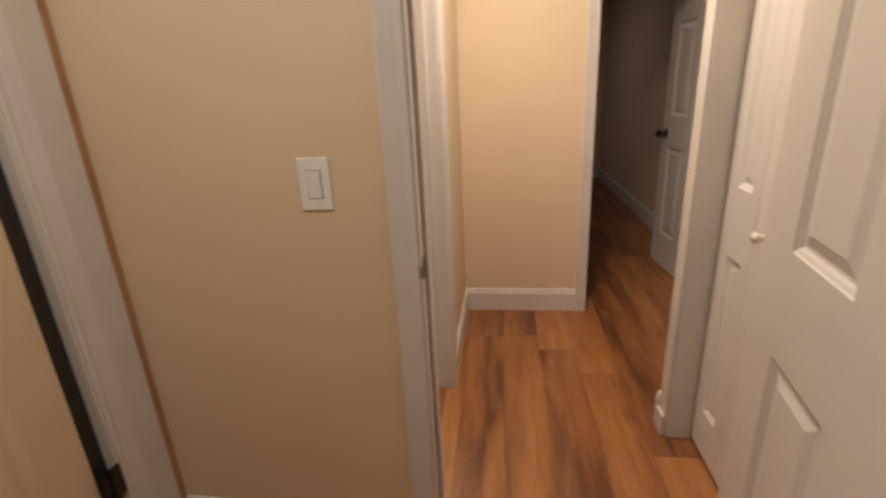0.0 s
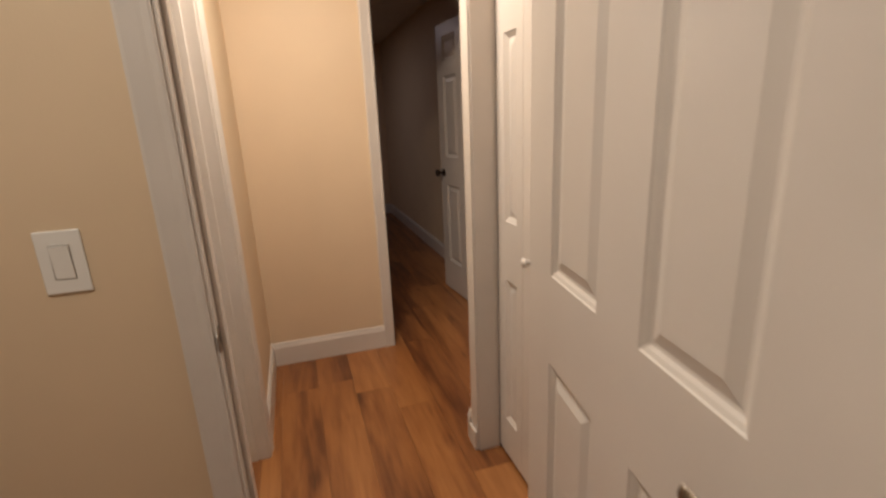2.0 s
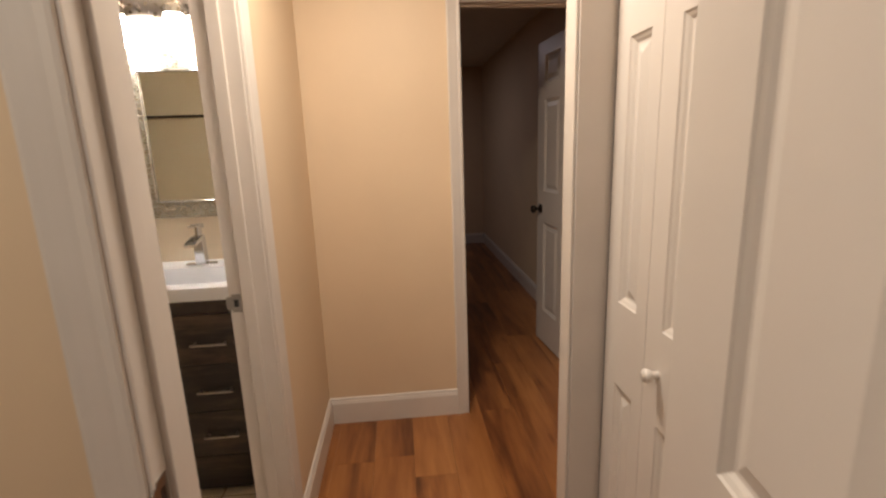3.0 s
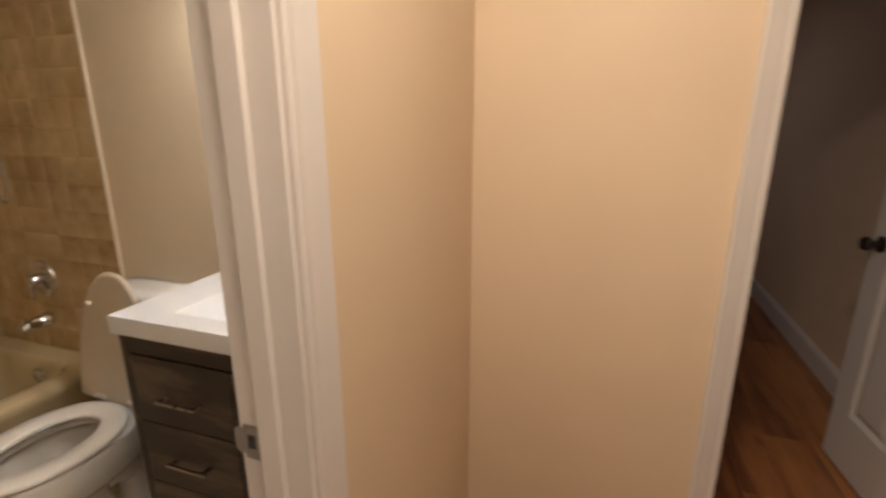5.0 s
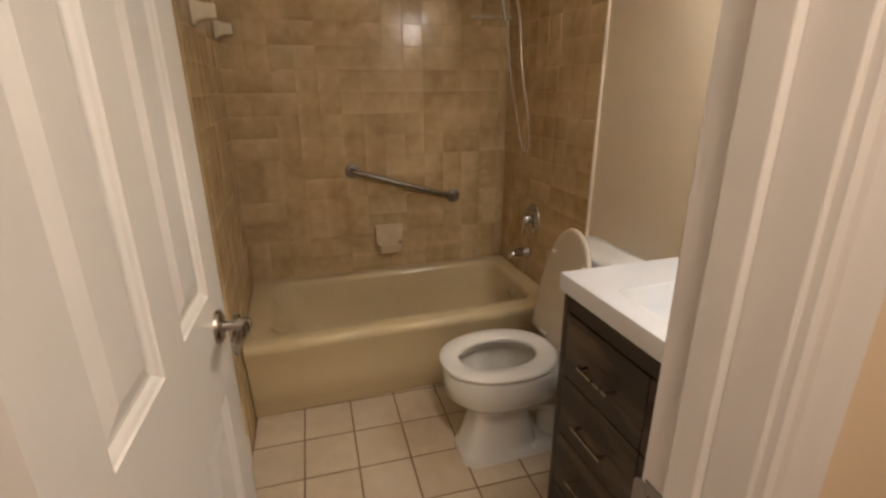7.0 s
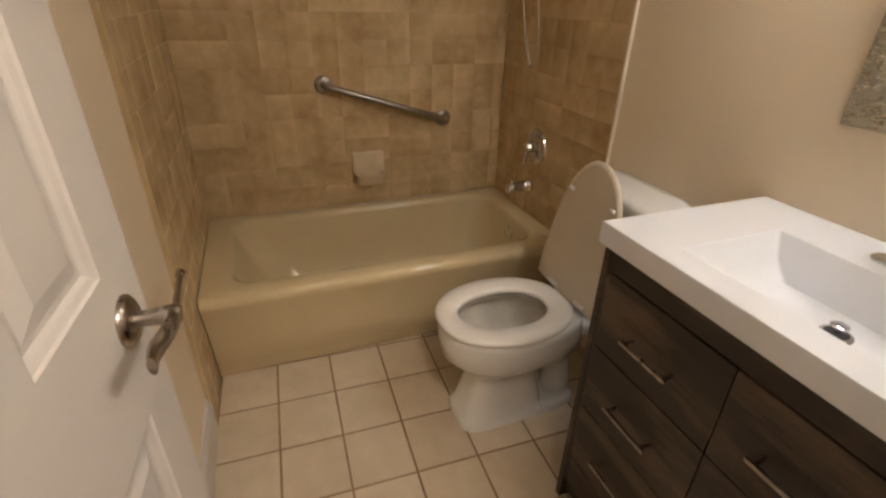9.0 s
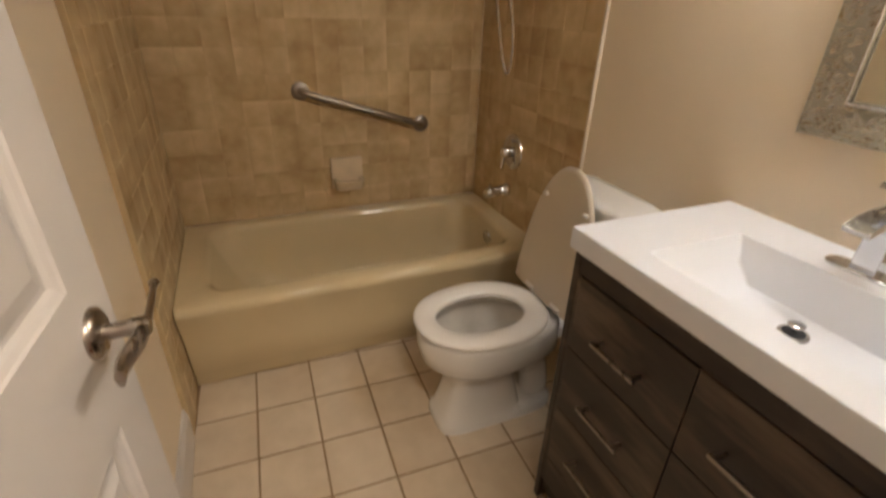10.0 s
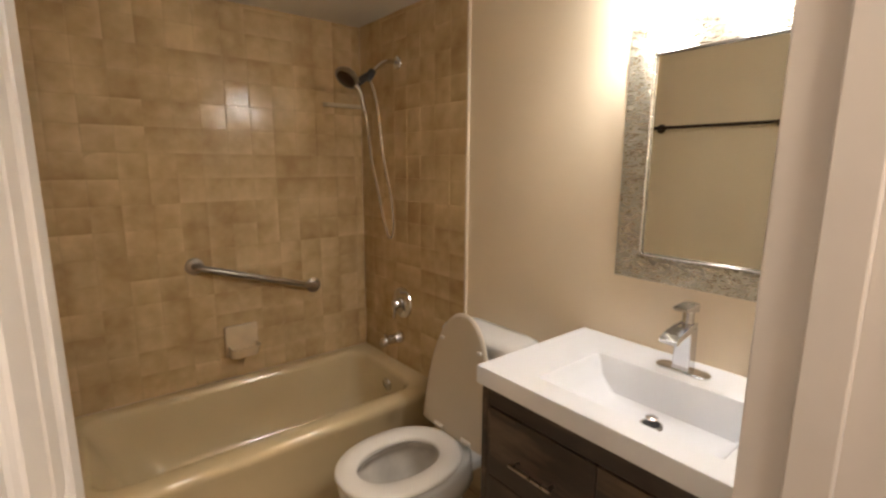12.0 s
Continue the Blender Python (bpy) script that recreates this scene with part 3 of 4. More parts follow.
# lining and trim of the closet
closet_trim = thing("closet_casing", (0, 0, 0), "white painted closet casing with a rounded edge", "casing")
tagged(closet_trim, kind="structure")
part("plinth", boxed(0.846, 0.8565, 0.7005, 0.772, 0, 0.092, bevel=0.004), M_TRIM, closet_trim)
part("leg", boxed(0.857, 0.8648, 0.700, 0.770, 0, HEAD + 0.07, bevel=0.0035, seg=3), M_TRIM, closet_trim)
part("side", boxed(0.8652, 0.979, 0.693, 0.7048, 0, HEAD + 0.019), M_TRIM, closet_trim)
part("head", boxed(0.857, 0.8648, HALL_FACE + 0.001, 0.6995, HEAD, HEAD + 0.07, bevel=0.0035), M_TRIM, closet_trim)

# solid dark strip painting the shaded slit beside the bifold
part("gap_shade", boxed(0.957, 0.968, 0.6832, 0.6928, 0.0, HEAD, bevel=0.001), M_VANDARK, closet_trim, "dark strip painted as shade beside the door")

# closet door of the bedroom, closed
panel_door("door_5", (-0.806, -0.790, 0.012), 90, 0.714, 2.012, 0.035, six_panels(0.714), M_CLOSET, "closed cream painted door beside the bedroom corner")
side_trim = casing("door_casing", "x", -0.79, 1, -0.806, -0.016, HEAD + 0.006, 0.144)
jamb("door_jamb", "x", -0.911, -0.789, -0.800, -0.022, HEAD, (-0.91, -0.872))
# added dark strip that paints the shade between door and casing
part("shade_strip", boxed(-0.846, -0.818, -0.074, -0.024, 0.0, HEAD - 0.004, bevel=0.003), M_VANDARK, side_trim, "dark strip added as shade between door and casing")
hinge = thing("door_hinge", (-0.781, -0.050, 0.385), "dark brown metal door hinge", "hinge")
smooth(part("barrel", tube(bmesh.new(), [(0, 0, -0.05), (0, 0, 0.05)], 0.008), M_BRONZE, hinge))
part("leaf", boxed(-0.007, -0.003, -0.030, 0.030, -0.048, 0.048, bevel=0.001), M_BRONZE, hinge)
tagged(part("trim", boxed(-0.7898, -0.772, 0.1300, 0.1518, 0.0, 2.16, bevel=0.002), M_BROWN), "thin brown wooden strip in the bedroom corner", "trim", kind="structure")
casing("door_casing", "x", 0.985, -1, -1.571, -0.769, HEAD + 0.006, 0.085)
jamb("door_jamb", "x", 0.984, 1.096, -1.565, -0.785, HEAD, (1.05, 1.085))
panel_door("door_6", (1.012, -0.788, 0.012), -90, 0.770, 2.012, 0.035, six_panels(0.770), M_DOOR, "closed white six-panel door in the bedroom")


def strike(name, loc, rz, label):
    top = thing(name, loc, label, "strike plate", rz)
    bm = bmesh.new()
    for dims in ((-0.014, 0.014, -0.0016, 0, 0.012, 0.029), (-0.014, 0.014, -0.0016, 0, -0.029, -0.012), (-0.014, -0.008, -0.0016, 0, -0.012, 0.012), (0.006, 0.014, -0.0016, 0, -0.012, 0.012)):
        box(bm, *dims)
    part("plate", bm, M_STEEL, top)
    # flat black piece that paints the shaded latch hole
    part("hole_shade", boxed(-0.008, 0.006, -0.0004, 0, -0.012, 0.012), M_BLACK, top)
    part("lip", loft(bmesh.new(), [rounded(-0.031, -0.011, -0.022, 0.022, 0.0098, 0, 5), rounded(-0.031, -0.011, -0.022, 0.022, 0.0098, 0.0018, 5)], True, True), M_STEEL, top).matrix_basis = pose(0, 0, 0, 90)
    return top


strike("strike_plate", (BED_A + 0.0002, 0.172, 0.919), -90 + 180, "dull steel strike plate on the door jamb")
strike("strike_plate", (-0.098, BATH_Z - 0.0002, 0.957), 0, "dull steel strike plate on the door jamb")

switch = thing("light_switch", (-0.199, BED_FACE, 1.138), "white rocker light switch on the beige wall", "light switch")
part("plate", boxed(-0.039, 0.039, -0.006, 0, -0.063, 0.063, bevel=0.003, seg=3), M_PLASTIC, switch)
rk = bmesh.new()
loft(rk, [[(-0.0165, -0.006, -0.033), (0.0165, -0.006, -0.033), (0.0165, -0.006, 0.033), (-0.0165, -0.006, 0.033)], [(-0.016, -0.0075, -0.0325), (0.016, -0.0075, -0.0325), (0.016, -0.011, 0.0325), (-0.016, -0.011, 0.0325)]], True, True)
part("rocker", rk, M_PLASTIC, switch)
# darker sheet round the rocker, painting the shade in its seam
part("gap_shade", boxed(-0.018, 0.018, -0.0064, -0.0055, -0.0345, 0.0345), M_STEEL, switch)


# ---- bathroom: tub and shower ----
TILE_B, TILE_L, TILE_R, TILE_X = -2.355, 0.327, 1.799, -1.475
RIM = 0.405


def bathtub():
    top = thing("bathtub", (-1.98, 1.06, 0), "glossy almond enamelled built-in bathtub with curved apron", "bathtub")
    ox, oy = -1.98, 1.06
    x0, x1, y0, y1 = TILE_B + 0.002 - ox, -1.632 - ox, TILE_L + 0.002 - oy, TILE_R - 0.002 - oy
    rings = []
    for dx, dz in ((-0.088, 0.0), (-0.078, 0.012), (-0.078, 0.055), (-0.068, 0.066), (-0.050, 0.18), (-0.030, 0.28), (-0.013, 0.335), (-0.003, 0.362), (0.0, 0.378), (-0.005, 0.394), (-0.018, RIM)):
        rings.append(rounded(x0, x1 + dx, y0, y1, 0.004, dz))
    shell = loft(bmesh.new(), rings)
    inner = []
    for f, (ix0, ix1, iy0, iy1, r, z) in enumerate(((x0 + 0.045, x1 - 0.085, y0 + 0.085, y1 - 0.075, 0.09, RIM), (x0 + 0.055, x1 - 0.097, y0 + 0.098, y1 - 0.085, 0.10, RIM - 0.006), (x0 + 0.062, x1 - 0.106, y0 + 0.112, y1 - 0.092, 0.11, RIM - 0.030), (x0 + 0.075, x1 - 0.120, y0 + 0.17, y1 - 0.100, 0.12, 0.24), (x0 + 0.10, x1 - 0.14, y0 + 0.25, y1 - 0.12, 0.13, 0.10), (x0 + 0.14, x1 - 0.18, y0 + 0.31, y1 - 0.16, 0.13, 0.065))):
        inner.append(rounded(ix0, ix1, iy0, iy1, r, z))
    loft(shell, [rings[-1]] + inner, False, True)
    bmesh.ops.remove_doubles(shell, verts=shell.verts[:], dist=0.0004)
    smooth(part("shell", shell, M_TUB, top), 55)
    cover = part("overflow_plate", lathe(bmesh.new(), [(0.0, 0.006), (0.030, 0.006), (0.034, 0.003), (0.035, -0.004), (0.0, -0.004)], pose(0.01, y1 - 0.099, 0.315, 97), 24), M_CHROME, top, "round chrome overflow plate")
    smooth(cover, 50)
    return top


bathtub()


def spout():
    top = thing("tub_spout", (-1.985, TILE_R, 0.552), "chrome tub spout on the tiled wall", "tub spout")
    rings = []
    for d, r, dz in ((0.0, 0.033, 0.0), (0.012, 0.033, 0.0), (0.016, 0.028, 0.0), (0.06, 0.0265, -0.001), (0.095, 0.026, -0.005), (0.116, 0.024, -0.010), (0.121, 0.018, -0.011)):
        rings.append([(r * math.cos(a), -d, dz + r * 0.95 * math.sin(a)) for a in (2 * math.pi * k / 20 for k in range(20))])
    smooth(part("body", loft(bmesh.new(), rings, True, True), M_CHROME, top), 50)
    smooth(part("diverter", lathe(bmesh.new(), [(0.004, 0.024), (0.004, 0.034), (0.008, 0.036), (0.008, 0.044), (0.0, 0.045)], pose(0, -0.098, -0.008), 14), M_CHROME, top), 50)
    return top


spout()


def shower_valve():
    top = thing("shower_valve", (-1.965, TILE_R, 0.746), "chrome round shower valve with lever handle", "shower valve")
    smooth(part("escutcheon", lathe(bmesh.new(), [(0.0, 0.0), (0.082, 0.0), (0.080, 0.006), (0.060, 0.013), (0.030, 0.018), (0.0, 0.018)], pose(0, 0, 0, 90), 36), M_CHROME, top), 50)
    smooth(part("hub", lathe(bmesh.new(), [(0.026, 0.016), (0.024, 0.052), (0.018, 0.060), (0.0, 0.062)], pose(0, 0, 0, 90), 24), M_CHROME, top), 50)
    smooth(part("handle", tube(bmesh.new(), [(0, -0.048, -0.010), (0.004, -0.054, -0.045), (0.006, -0.060, -0.075)], [0.011, 0.009, 0.006]), M_CHROME, top), 50)
    return top


shower_valve()


def hand_shower():
    """Arm, bracket, hand shower and its hanging hose."""
    ox, oy, oz = -1.990, TILE_R, 1.944
    top = thing("hand_shower", (ox, oy, oz), "chrome hand shower in a black bracket with hose", "hand shower")
    arm = bmesh.new()
    lathe(arm, [(0.0, 0.0), (0.032, 0.0), (0.030, 0.006), (0.012, 0.012), (0.0, 0.012)], pose(0, 0, 0, 90), 24)
    tube(arm, curve_points([(0, 0, 0), (0, -0.06, -0.002), (-0.006, -0.105, -0.030), (-0.014, -0.140, -0.070)], 5), 0.0095)
    smooth(part("arm", arm, M_CHROME, top), 50)
    br = bmesh.new()
    tube(br, [(-0.012, -0.128, -0.050), (-0.018, -0.158, -0.092)], [0.018, 0.021], 16)
    tube(br, [(-0.018, -0.146, -0.070), (-0.030, -0.200, -0.108)], [0.016, 0.019], 16)
    smooth(part("bracket", br, M_BLACK, top, "black plastic bracket"), 50)
    # head: a disc facing down and out
    way = Vector((0.20, -0.62, -0.72)).normalized()
    m = Matrix.Translation((-0.046, -0.244, -0.086)) @ way.to_track_quat("Z", "Y").to_matrix().to_4x4()
    head = part("head", lathe(bmesh.new(), [(0.0, -0.030), (0.022, -0.028), (0.046, -0.012), (0.058, 0.002), (0.060, 0.012), (0.054, 0.017), (0.0, 0.018)], m, 32), M_STEEL, top)
    smooth(head, 45)
    smooth(part("spray_face", lathe(bmesh.new(), [(0.0, 0.0175), (0.047, 0.0182), (0.044, 0.021), (0.0, 0.022)], m, 32), M_BRONZE, head, "dark spray face"), 45)
    handle = curve_points([(-0.044, -0.236, -0.092), (-0.034, -0.214, -0.116), (-0.020, -0.194, -0.152), (-0.010, -0.188, -0.205), (-0.004, -0.183, -0.240)], 5)
    smooth(part("handle", tube(bmesh.new(), handle, [0.0145 - 0.0045 * k / (len(handle) - 1) for k in range(len(handle))], 14), M_CHROME, top), 50)
    hose = curve_points([(-0.004, -0.183, -0.235), (-0.001, -0.172, -0.30), (-0.008, -0.150, -0.45), (-0.012, -0.112, -0.62), (-0.010, -0.082, -0.77), (0.012, -0.066, -0.848), (0.040, -0.062, -0.815), (0.046, -0.070, -0.67), (0.030, -0.105, -0.45), (0.016, -0.120, -0.25), (0.002, -0.135, -0.14), (-0.014, -0.150, -0.088)], 9)
    smooth(part("hose", tube(bmesh.new(), hose, 0.0058, 10), M_HOSE, top, "ribbed shower hose"), 60)
    return top


hand_shower()


def grab_bar():
    top = thing("grab_bar", (TILE_B, 1.192, 0.902), "brushed steel grab bar slanting on the tiled wall", "grab bar")
    a, b = Vector((0, -0.286, 0.088)), Vector((0, 0.286, -0.089))
    o = Vector((0.042, 0, 0))
    d = (b - a).normalized()
    pts = [a + Vector((0.004, 0, 0)), a + o * 0.6, a + o * 0.93 + d * 0.012, a + o + d * 0.035, b + o - d * 0.035, b + o * 0.93 - d * 0.012, b + o * 0.6, b + Vector((0.004, 0, 0))]
    smooth(part("bar", tube(bmesh.new(), pts, 0.0150, 16), M_STEEL, top), 60)
    for q in (a, b):
        smooth(part("flange", lathe(bmesh.new(), [(0.0, 0.0), (0.040, 0.0), (0.040, 0.006), (0.034, 0.011), (0.018, 0.013), (0.0, 0.013)], Matrix.Translation(q) @ pose(0, 0, 0, 0, 90), 28), M_STEEL, top, "round dark steel flange"), 50)
    return top


grab_bar()


def soap_dish():
    top = thing("soap_dish", (TILE_B, 1.088, 0.596), "almond ceramic soap dish set in the tiled wall", "soap dish")
    bm = boxed(0.0, 0.020, -0.078, 0.078, -0.078, 0.078, bevel=0.007, seg=3)
    smooth(part("plate", bm, M_CERAMIC, top), 50)
    tray = bmesh.new()
    rings = [rounded(0.010, 0.066, -0.064, 0.064, 0.022, -0.074, 4), rounded(0.010, 0.092, -0.072, 0.072, 0.026, -0.026, 4), rounded(0.010, 0.094, -0.073, 0.073, 0.026, -0.020, 4), rounded(0.016, 0.086, -0.065, 0.065, 0.021, -0.020, 4), rounded(0.018, 0.064, -0.056, 0.056, 0.018, -0.056, 4)]
    loft(tray, rings, True, True)
    smooth(part("tray", tray, M_CERAMIC, top), 50)
    return top


soap_dish()


def corner_ledge():
    top = thing("shower_shelf", (TILE_B, 1.70, 1.765), "thin almond ceramic shelf ledge on the tiles", "shelf")
    bm = loft(bmesh.new(), [[(0, y, -0.010), (w, y, -0.010), (w + 0.003, y, 0), (w, y, 0.010), (0, y, 0.010)] for y, w in ((-0.125, 0.010), (-0.110, 0.024), (0.097, 0.028))], True, True)
    part("ledge", bm, M_CREAM, top)
    return top


corner_ledge()


def ceramic_post(x, label):
    top = thing("towel_post", (x, TILE_L, 1.668), label, "towel post", group="ceramic towel posts")
    rings = []
    for d, w in ((0.0, 0.046), (0.006, 0.047), (0.018, 0.034), (0.045, 0.026), (0.070, 0.025), (0.078, 0.021)):
        rings.append([(q[0], d, q[1]) for q in rounded(-w, w, -w, w, w * 0.35, 0, 3)])
    smooth(part("post", loft(bmesh.new(), rings, True, True), M_CREAM, top), 40)
    return top


ceramic_post(-1.735, "cream ceramic towel bar post on the tiles")
ceramic_post(-2.295, "cream ceramic towel bar post on the tiles")


def towel_bar():
    x0, x1 = -1.405, -0.79
    top = thing("towel_bar", ((x0 + x1) / 2, BATH_L, 1.674), "dark bronze towel bar on the cream wall", "towel bar")
    hw = (x1 - x0) / 2
    smooth(part("bar", tube(bmesh.new(), [(-hw - 0.025, 0.070, 0), (hw + 0.025, 0.070, 0)], 0.0085, 14), M_BRONZE, top), 50)
    for s in (-1, 1):
        post = part("post", tube(bmesh.new(), [(s * hw, 0.0, 0), (s * hw, 0.070, 0)], 0.009, 14), M_BRONZE, top)
        smooth(post, 50)
        smooth(part("flange", lathe(bmesh.new(), [(0.0, 0.0), (0.027, 0.0), (0.026, 0.006), (0.014, 0.012), (0.0, 0.012)], pose(s * hw, 0, 0, -90), 24), M_BRONZE, post), 50)
        smooth(part("finial", lathe(bmesh.new(), [(0.0, -0.016), (0.012, -0.012), (0.016, 0.0), (0.012, 0.012), (0.0, 0.016)], pose(s * (hw + 0.018), 0.070, 0, 0, 90), 16), M_BRONZE, post), 50)
    return top


towel_bar()


def paper_holder():
    top = thing("paper_holder", (-1.10, BATH_L, 0.712), "empty nickel toilet paper holder on the wall", "paper holder")
    base = bmesh.new()
    lathe(base, [(0.0, 0.0), (0.026, 0.0), (0.025, 0.007), (0.010, 0.012), (0.0, 0.012)], pose(0, 0, 0, -90), 24)
    tube(base, [(0, 0.008, 0), (0, 0.060, 0), (-0.010, 0.072, 0)], 0.0075, 12)
    smooth(part("post", base, M_NICKEL, top), 50)
    smooth(part("arm", tube(bmesh.new(), [(-0.004, 0.070, -0.002), (-0.090, 0.068, 0.002), (-0.172, 0.066, 0.006)], 0.0085, 14), M_NICKEL, top), 50)
    smooth(part("tip", lathe(bmesh.new(), [(0.0, -0.012), (0.011, -0.009), (0.0135, 0.0), (0.011, 0.009), (0.0, 0.012)], pose(-0.178, 0.066, 0.006, 0, 90), 16), M_NICKEL, top), 50)
    return top


paper_holder()

# ---- bathroom: toilet ----


def toilet():
    cx = -1.232
    top = thing("toilet", (cx, 1.30, 0), "white two-piece toilet with raised seat lid", "toilet")
    Y = 1.30
    bowl = bmesh.new()
    # foot, stem and bowl from the floor up, then over the rim and down inside
    prof = [
        (0.100, 0.172, 0.29, 0.0, 4.5), (0.100, 0.172, 0.29, 0.028, 4.5), (0.096, 0.167, 0.28, 0.036, 4.5), (0.092, 0.156, 0.150, 0.048, 4.2), (0.080, 0.128, 0.125, 0.15, 4.0), (0.077, 0.118, 0.120, 0.205, 3.6), (0.088, 0.128, 0.135, 0.235, 2.8),
        (0.136, 0.180, 0.27, 0.268, 2.3), (0.166, 0.220, 0.30, 0.305, 2.15), (0.177, 0.230, 0.29, 0.36, 2.1), (0.179, 0.233, 0.28, 0.400, 2.1), (0.177, 0.231, 0.275, 0.415, 2.1),
        (0.170, 0.224, 0.265, 0.420, 2.1), (0.130, 0.185, 0.175, 0.420, 2.0), (0.122, 0.178, 0.165, 0.412, 2.0), (0.126, 0.182, 0.168, 0.392, 2.0), (0.150, 0.205, 0.190, 0.386, 2.0), (0.146, 0.195, 0.182, 0.350, 2.0), (0.110, 0.130, 0.140, 0.270, 2.0), (0.066, 0.062, 0.096, 0.185, 2.0), (0.050, 0.040, 0.075, 0.135, 2.0)]
    rings = [egg(0, 0, h, f, b, z, 48, p) for h, f, b, z, p in prof]
    loft(bowl, rings[:15], True)
    outer = part("bowl", bowl, M_WHITE, top)
    smooth(outer, 60)
    # basin is split off so its colour can carry the bowl's shade
    smooth(part("basin", loft(bmesh.new(), rings[14:], False, True), M_BASIN, outer, "porcelain inside the bowl, shade put into its grey colour"), 60)
    part("water", loft(bmesh.new(), [egg(0, 0.008, 0.064, 0.058, 0.086, 0.183, 32)], True), M_WATER, top, "still water")
    smooth(part("trapway", tube(bmesh.new(), curve_points([(0, 0.08, 0.20), (0, 0.15, 0.215), (0, 0.21, 0.18), (0, 0.235, 0.10), (0, 0.240, 0.03)], 5), [0.060] * 10 + [0.056] * 11, 18), M_WHITE, outer), 60)
    smooth(part("tank_support", boxed(-0.105, 0.105, 0.235, 0.46, 0.335, 0.3845, bevel=0.012, seg=3), M_WHITE, outer), 50)
    # bolt caps
    for s in (-1, 1):
        smooth(part("bolt_cap", lathe(bmesh.new(), [(0.015, 0.0), (0.014, 0.012), (0.006, 0.019), (0.0, 0.020)], pose(s * 0.090, 0.12, 0.028), 14), M_WHITE, top), 60)
    seat = bmesh.new()
    def ring(h, f, b, z, p=2.15):
        return egg(0, -0.002, h, f, b, z, 48, p)
    loft(seat, [ring(0.182, 0.236, 0.222, 0.428), ring(0.186, 0.240, 0.224, 0.433), ring(0.185, 0.239, 0.223, 0.441), ring(0.177, 0.231, 0.216, 0.447), ring(0.150, 0.204, 0.196, 0.449), ring(0.110, 0.172, 0.150, 0.445), ring(0.104, 0.166, 0.142, 0.439), ring(0.104, 0.166, 0.142, 0.430), ring(0.150, 0.200, 0.19, 0.4275), ring(0.182, 0.236, 0.222, 0.428)])
    bmesh.ops.remove_doubles(seat, verts=seat.verts[:], dist=0.0003)
    smooth(part("seat", seat, M_SEAT, top, "white plastic oval seat"), 60)
    # lid standing open, leaning on the tank
    lean = pose(0, 0.229, 0.447, 83.5)
    lid = bmesh.new()
    def lring(h, f, z, p=2.15):
        out = []
        for q in egg(0, 0, h, f, 0.012, 0, 48, p):
            out.append(lean @ Vector((q[0], -q[1], -z)))
        return out
    loft(lid, [lring(0.172, 0.452, -0.002), lring(0.184, 0.466, -0.001), lring(0.188, 0.470, 0.005), lring(0.186, 0.468, 0.012), lring(0.174, 0.455, 0.017), lring(0.120, 0.39, 0.019)], True, True)
    smooth(part("lid", lid, M_LID, top, "raised plastic lid, shade put into its cream colour"), 60)
    for s in (-1, 1):
        smooth(part("hinge", tube(bmesh.new(), [(s * 0.055, 0.232, 0.448), (s * 0.105, 0.232, 0.448)], 0.012, 12), M_SEAT, top), 50)
    for s in (-1, 1):
        part("bumper", boxed(s * 0.105 - 0.010, s * 0.105 + 0.010, 0.257, 0.272, 0.790, 0.802, bevel=0.003), M_SEAT, top)
    tank = bmesh.new()
    def tring(w, y0, y1, z, r=0.05):
        return rounded(-w, w, y0, y1, r, z, 6)
    loft(tank, [tring(0.175, 0.350, 0.492, 0.385), tring(0.185, 0.345, 0.494, 0.40), tring(0.197, 0.338, 0.496, 0.60), tring(0.203, 0.335, 0.497, 0.758)], True, True)
    smooth(part("tank", tank, M_WHITE, top), 50)
    tl = bmesh.new()
    loft(tl, [tring(0.207, 0.330, 0.498, 0.7585), tring(0.212, 0.325, 0.499, 0.764), tring(0.214, 0.324, 0.499, 0.798), tring(0.207, 0.331, 0.497, 0.811), tring(0.17, 0.35, 0.49, 0.819, 0.04), tring(0.08, 0.38, 0.46, 0.822, 0.03)], True, True)
    smooth(part("tank_lid", tl, M_WHITE, top), 50)
    fl = part("flush_lever", lathe(bmesh.new(), [(0.0, 0.0), (0.014, 0.0), (0.012, 0.010), (0.0, 0.012)], pose(0.155, 0.337, 0.715, 90), 16), M_CHROME, top, "chrome flush lever")
    tube_b = tube(bmesh.new(), [(0.155, 0.326, 0.715), (0.110, 0.322, 0.708), (0.085, 0.322, 0.705)], 0.005, 10)
    smooth(part("arm", tube_b, M_CHROME, fl), 50)
    return top


toilet()
pipe = thing("water_supply", (-1.04, 1.79, 0.14), "chrome water supply stop beside the toilet", "supply valve")
pv = bmesh.new()
lathe(pv, [(0.0, 0.0), (0.024, 0.0), (0.020, 0.006), (0.008, 0.008), (0.008, 0.06), (0.0, 0.06)], pose(0, 0.012, 0, 90), 18)
smooth(part("stop", pv, M_CHROME, pipe), 50)
smooth(part("hose", tube(bmesh.new(), curve_points([(0, -0.045, 0), (0.0, -0.05, 0.06), (-0.03, -0.05, 0.15), (-0.06, -0.06, 0.25)], 6), 0.006, 10), M_NICKEL, pipe), 50)

# ---- bathroom: vanity ----
VX0, VX1, VY0, VY1 = -0.852, -0.1205, 1.316, 1.8045


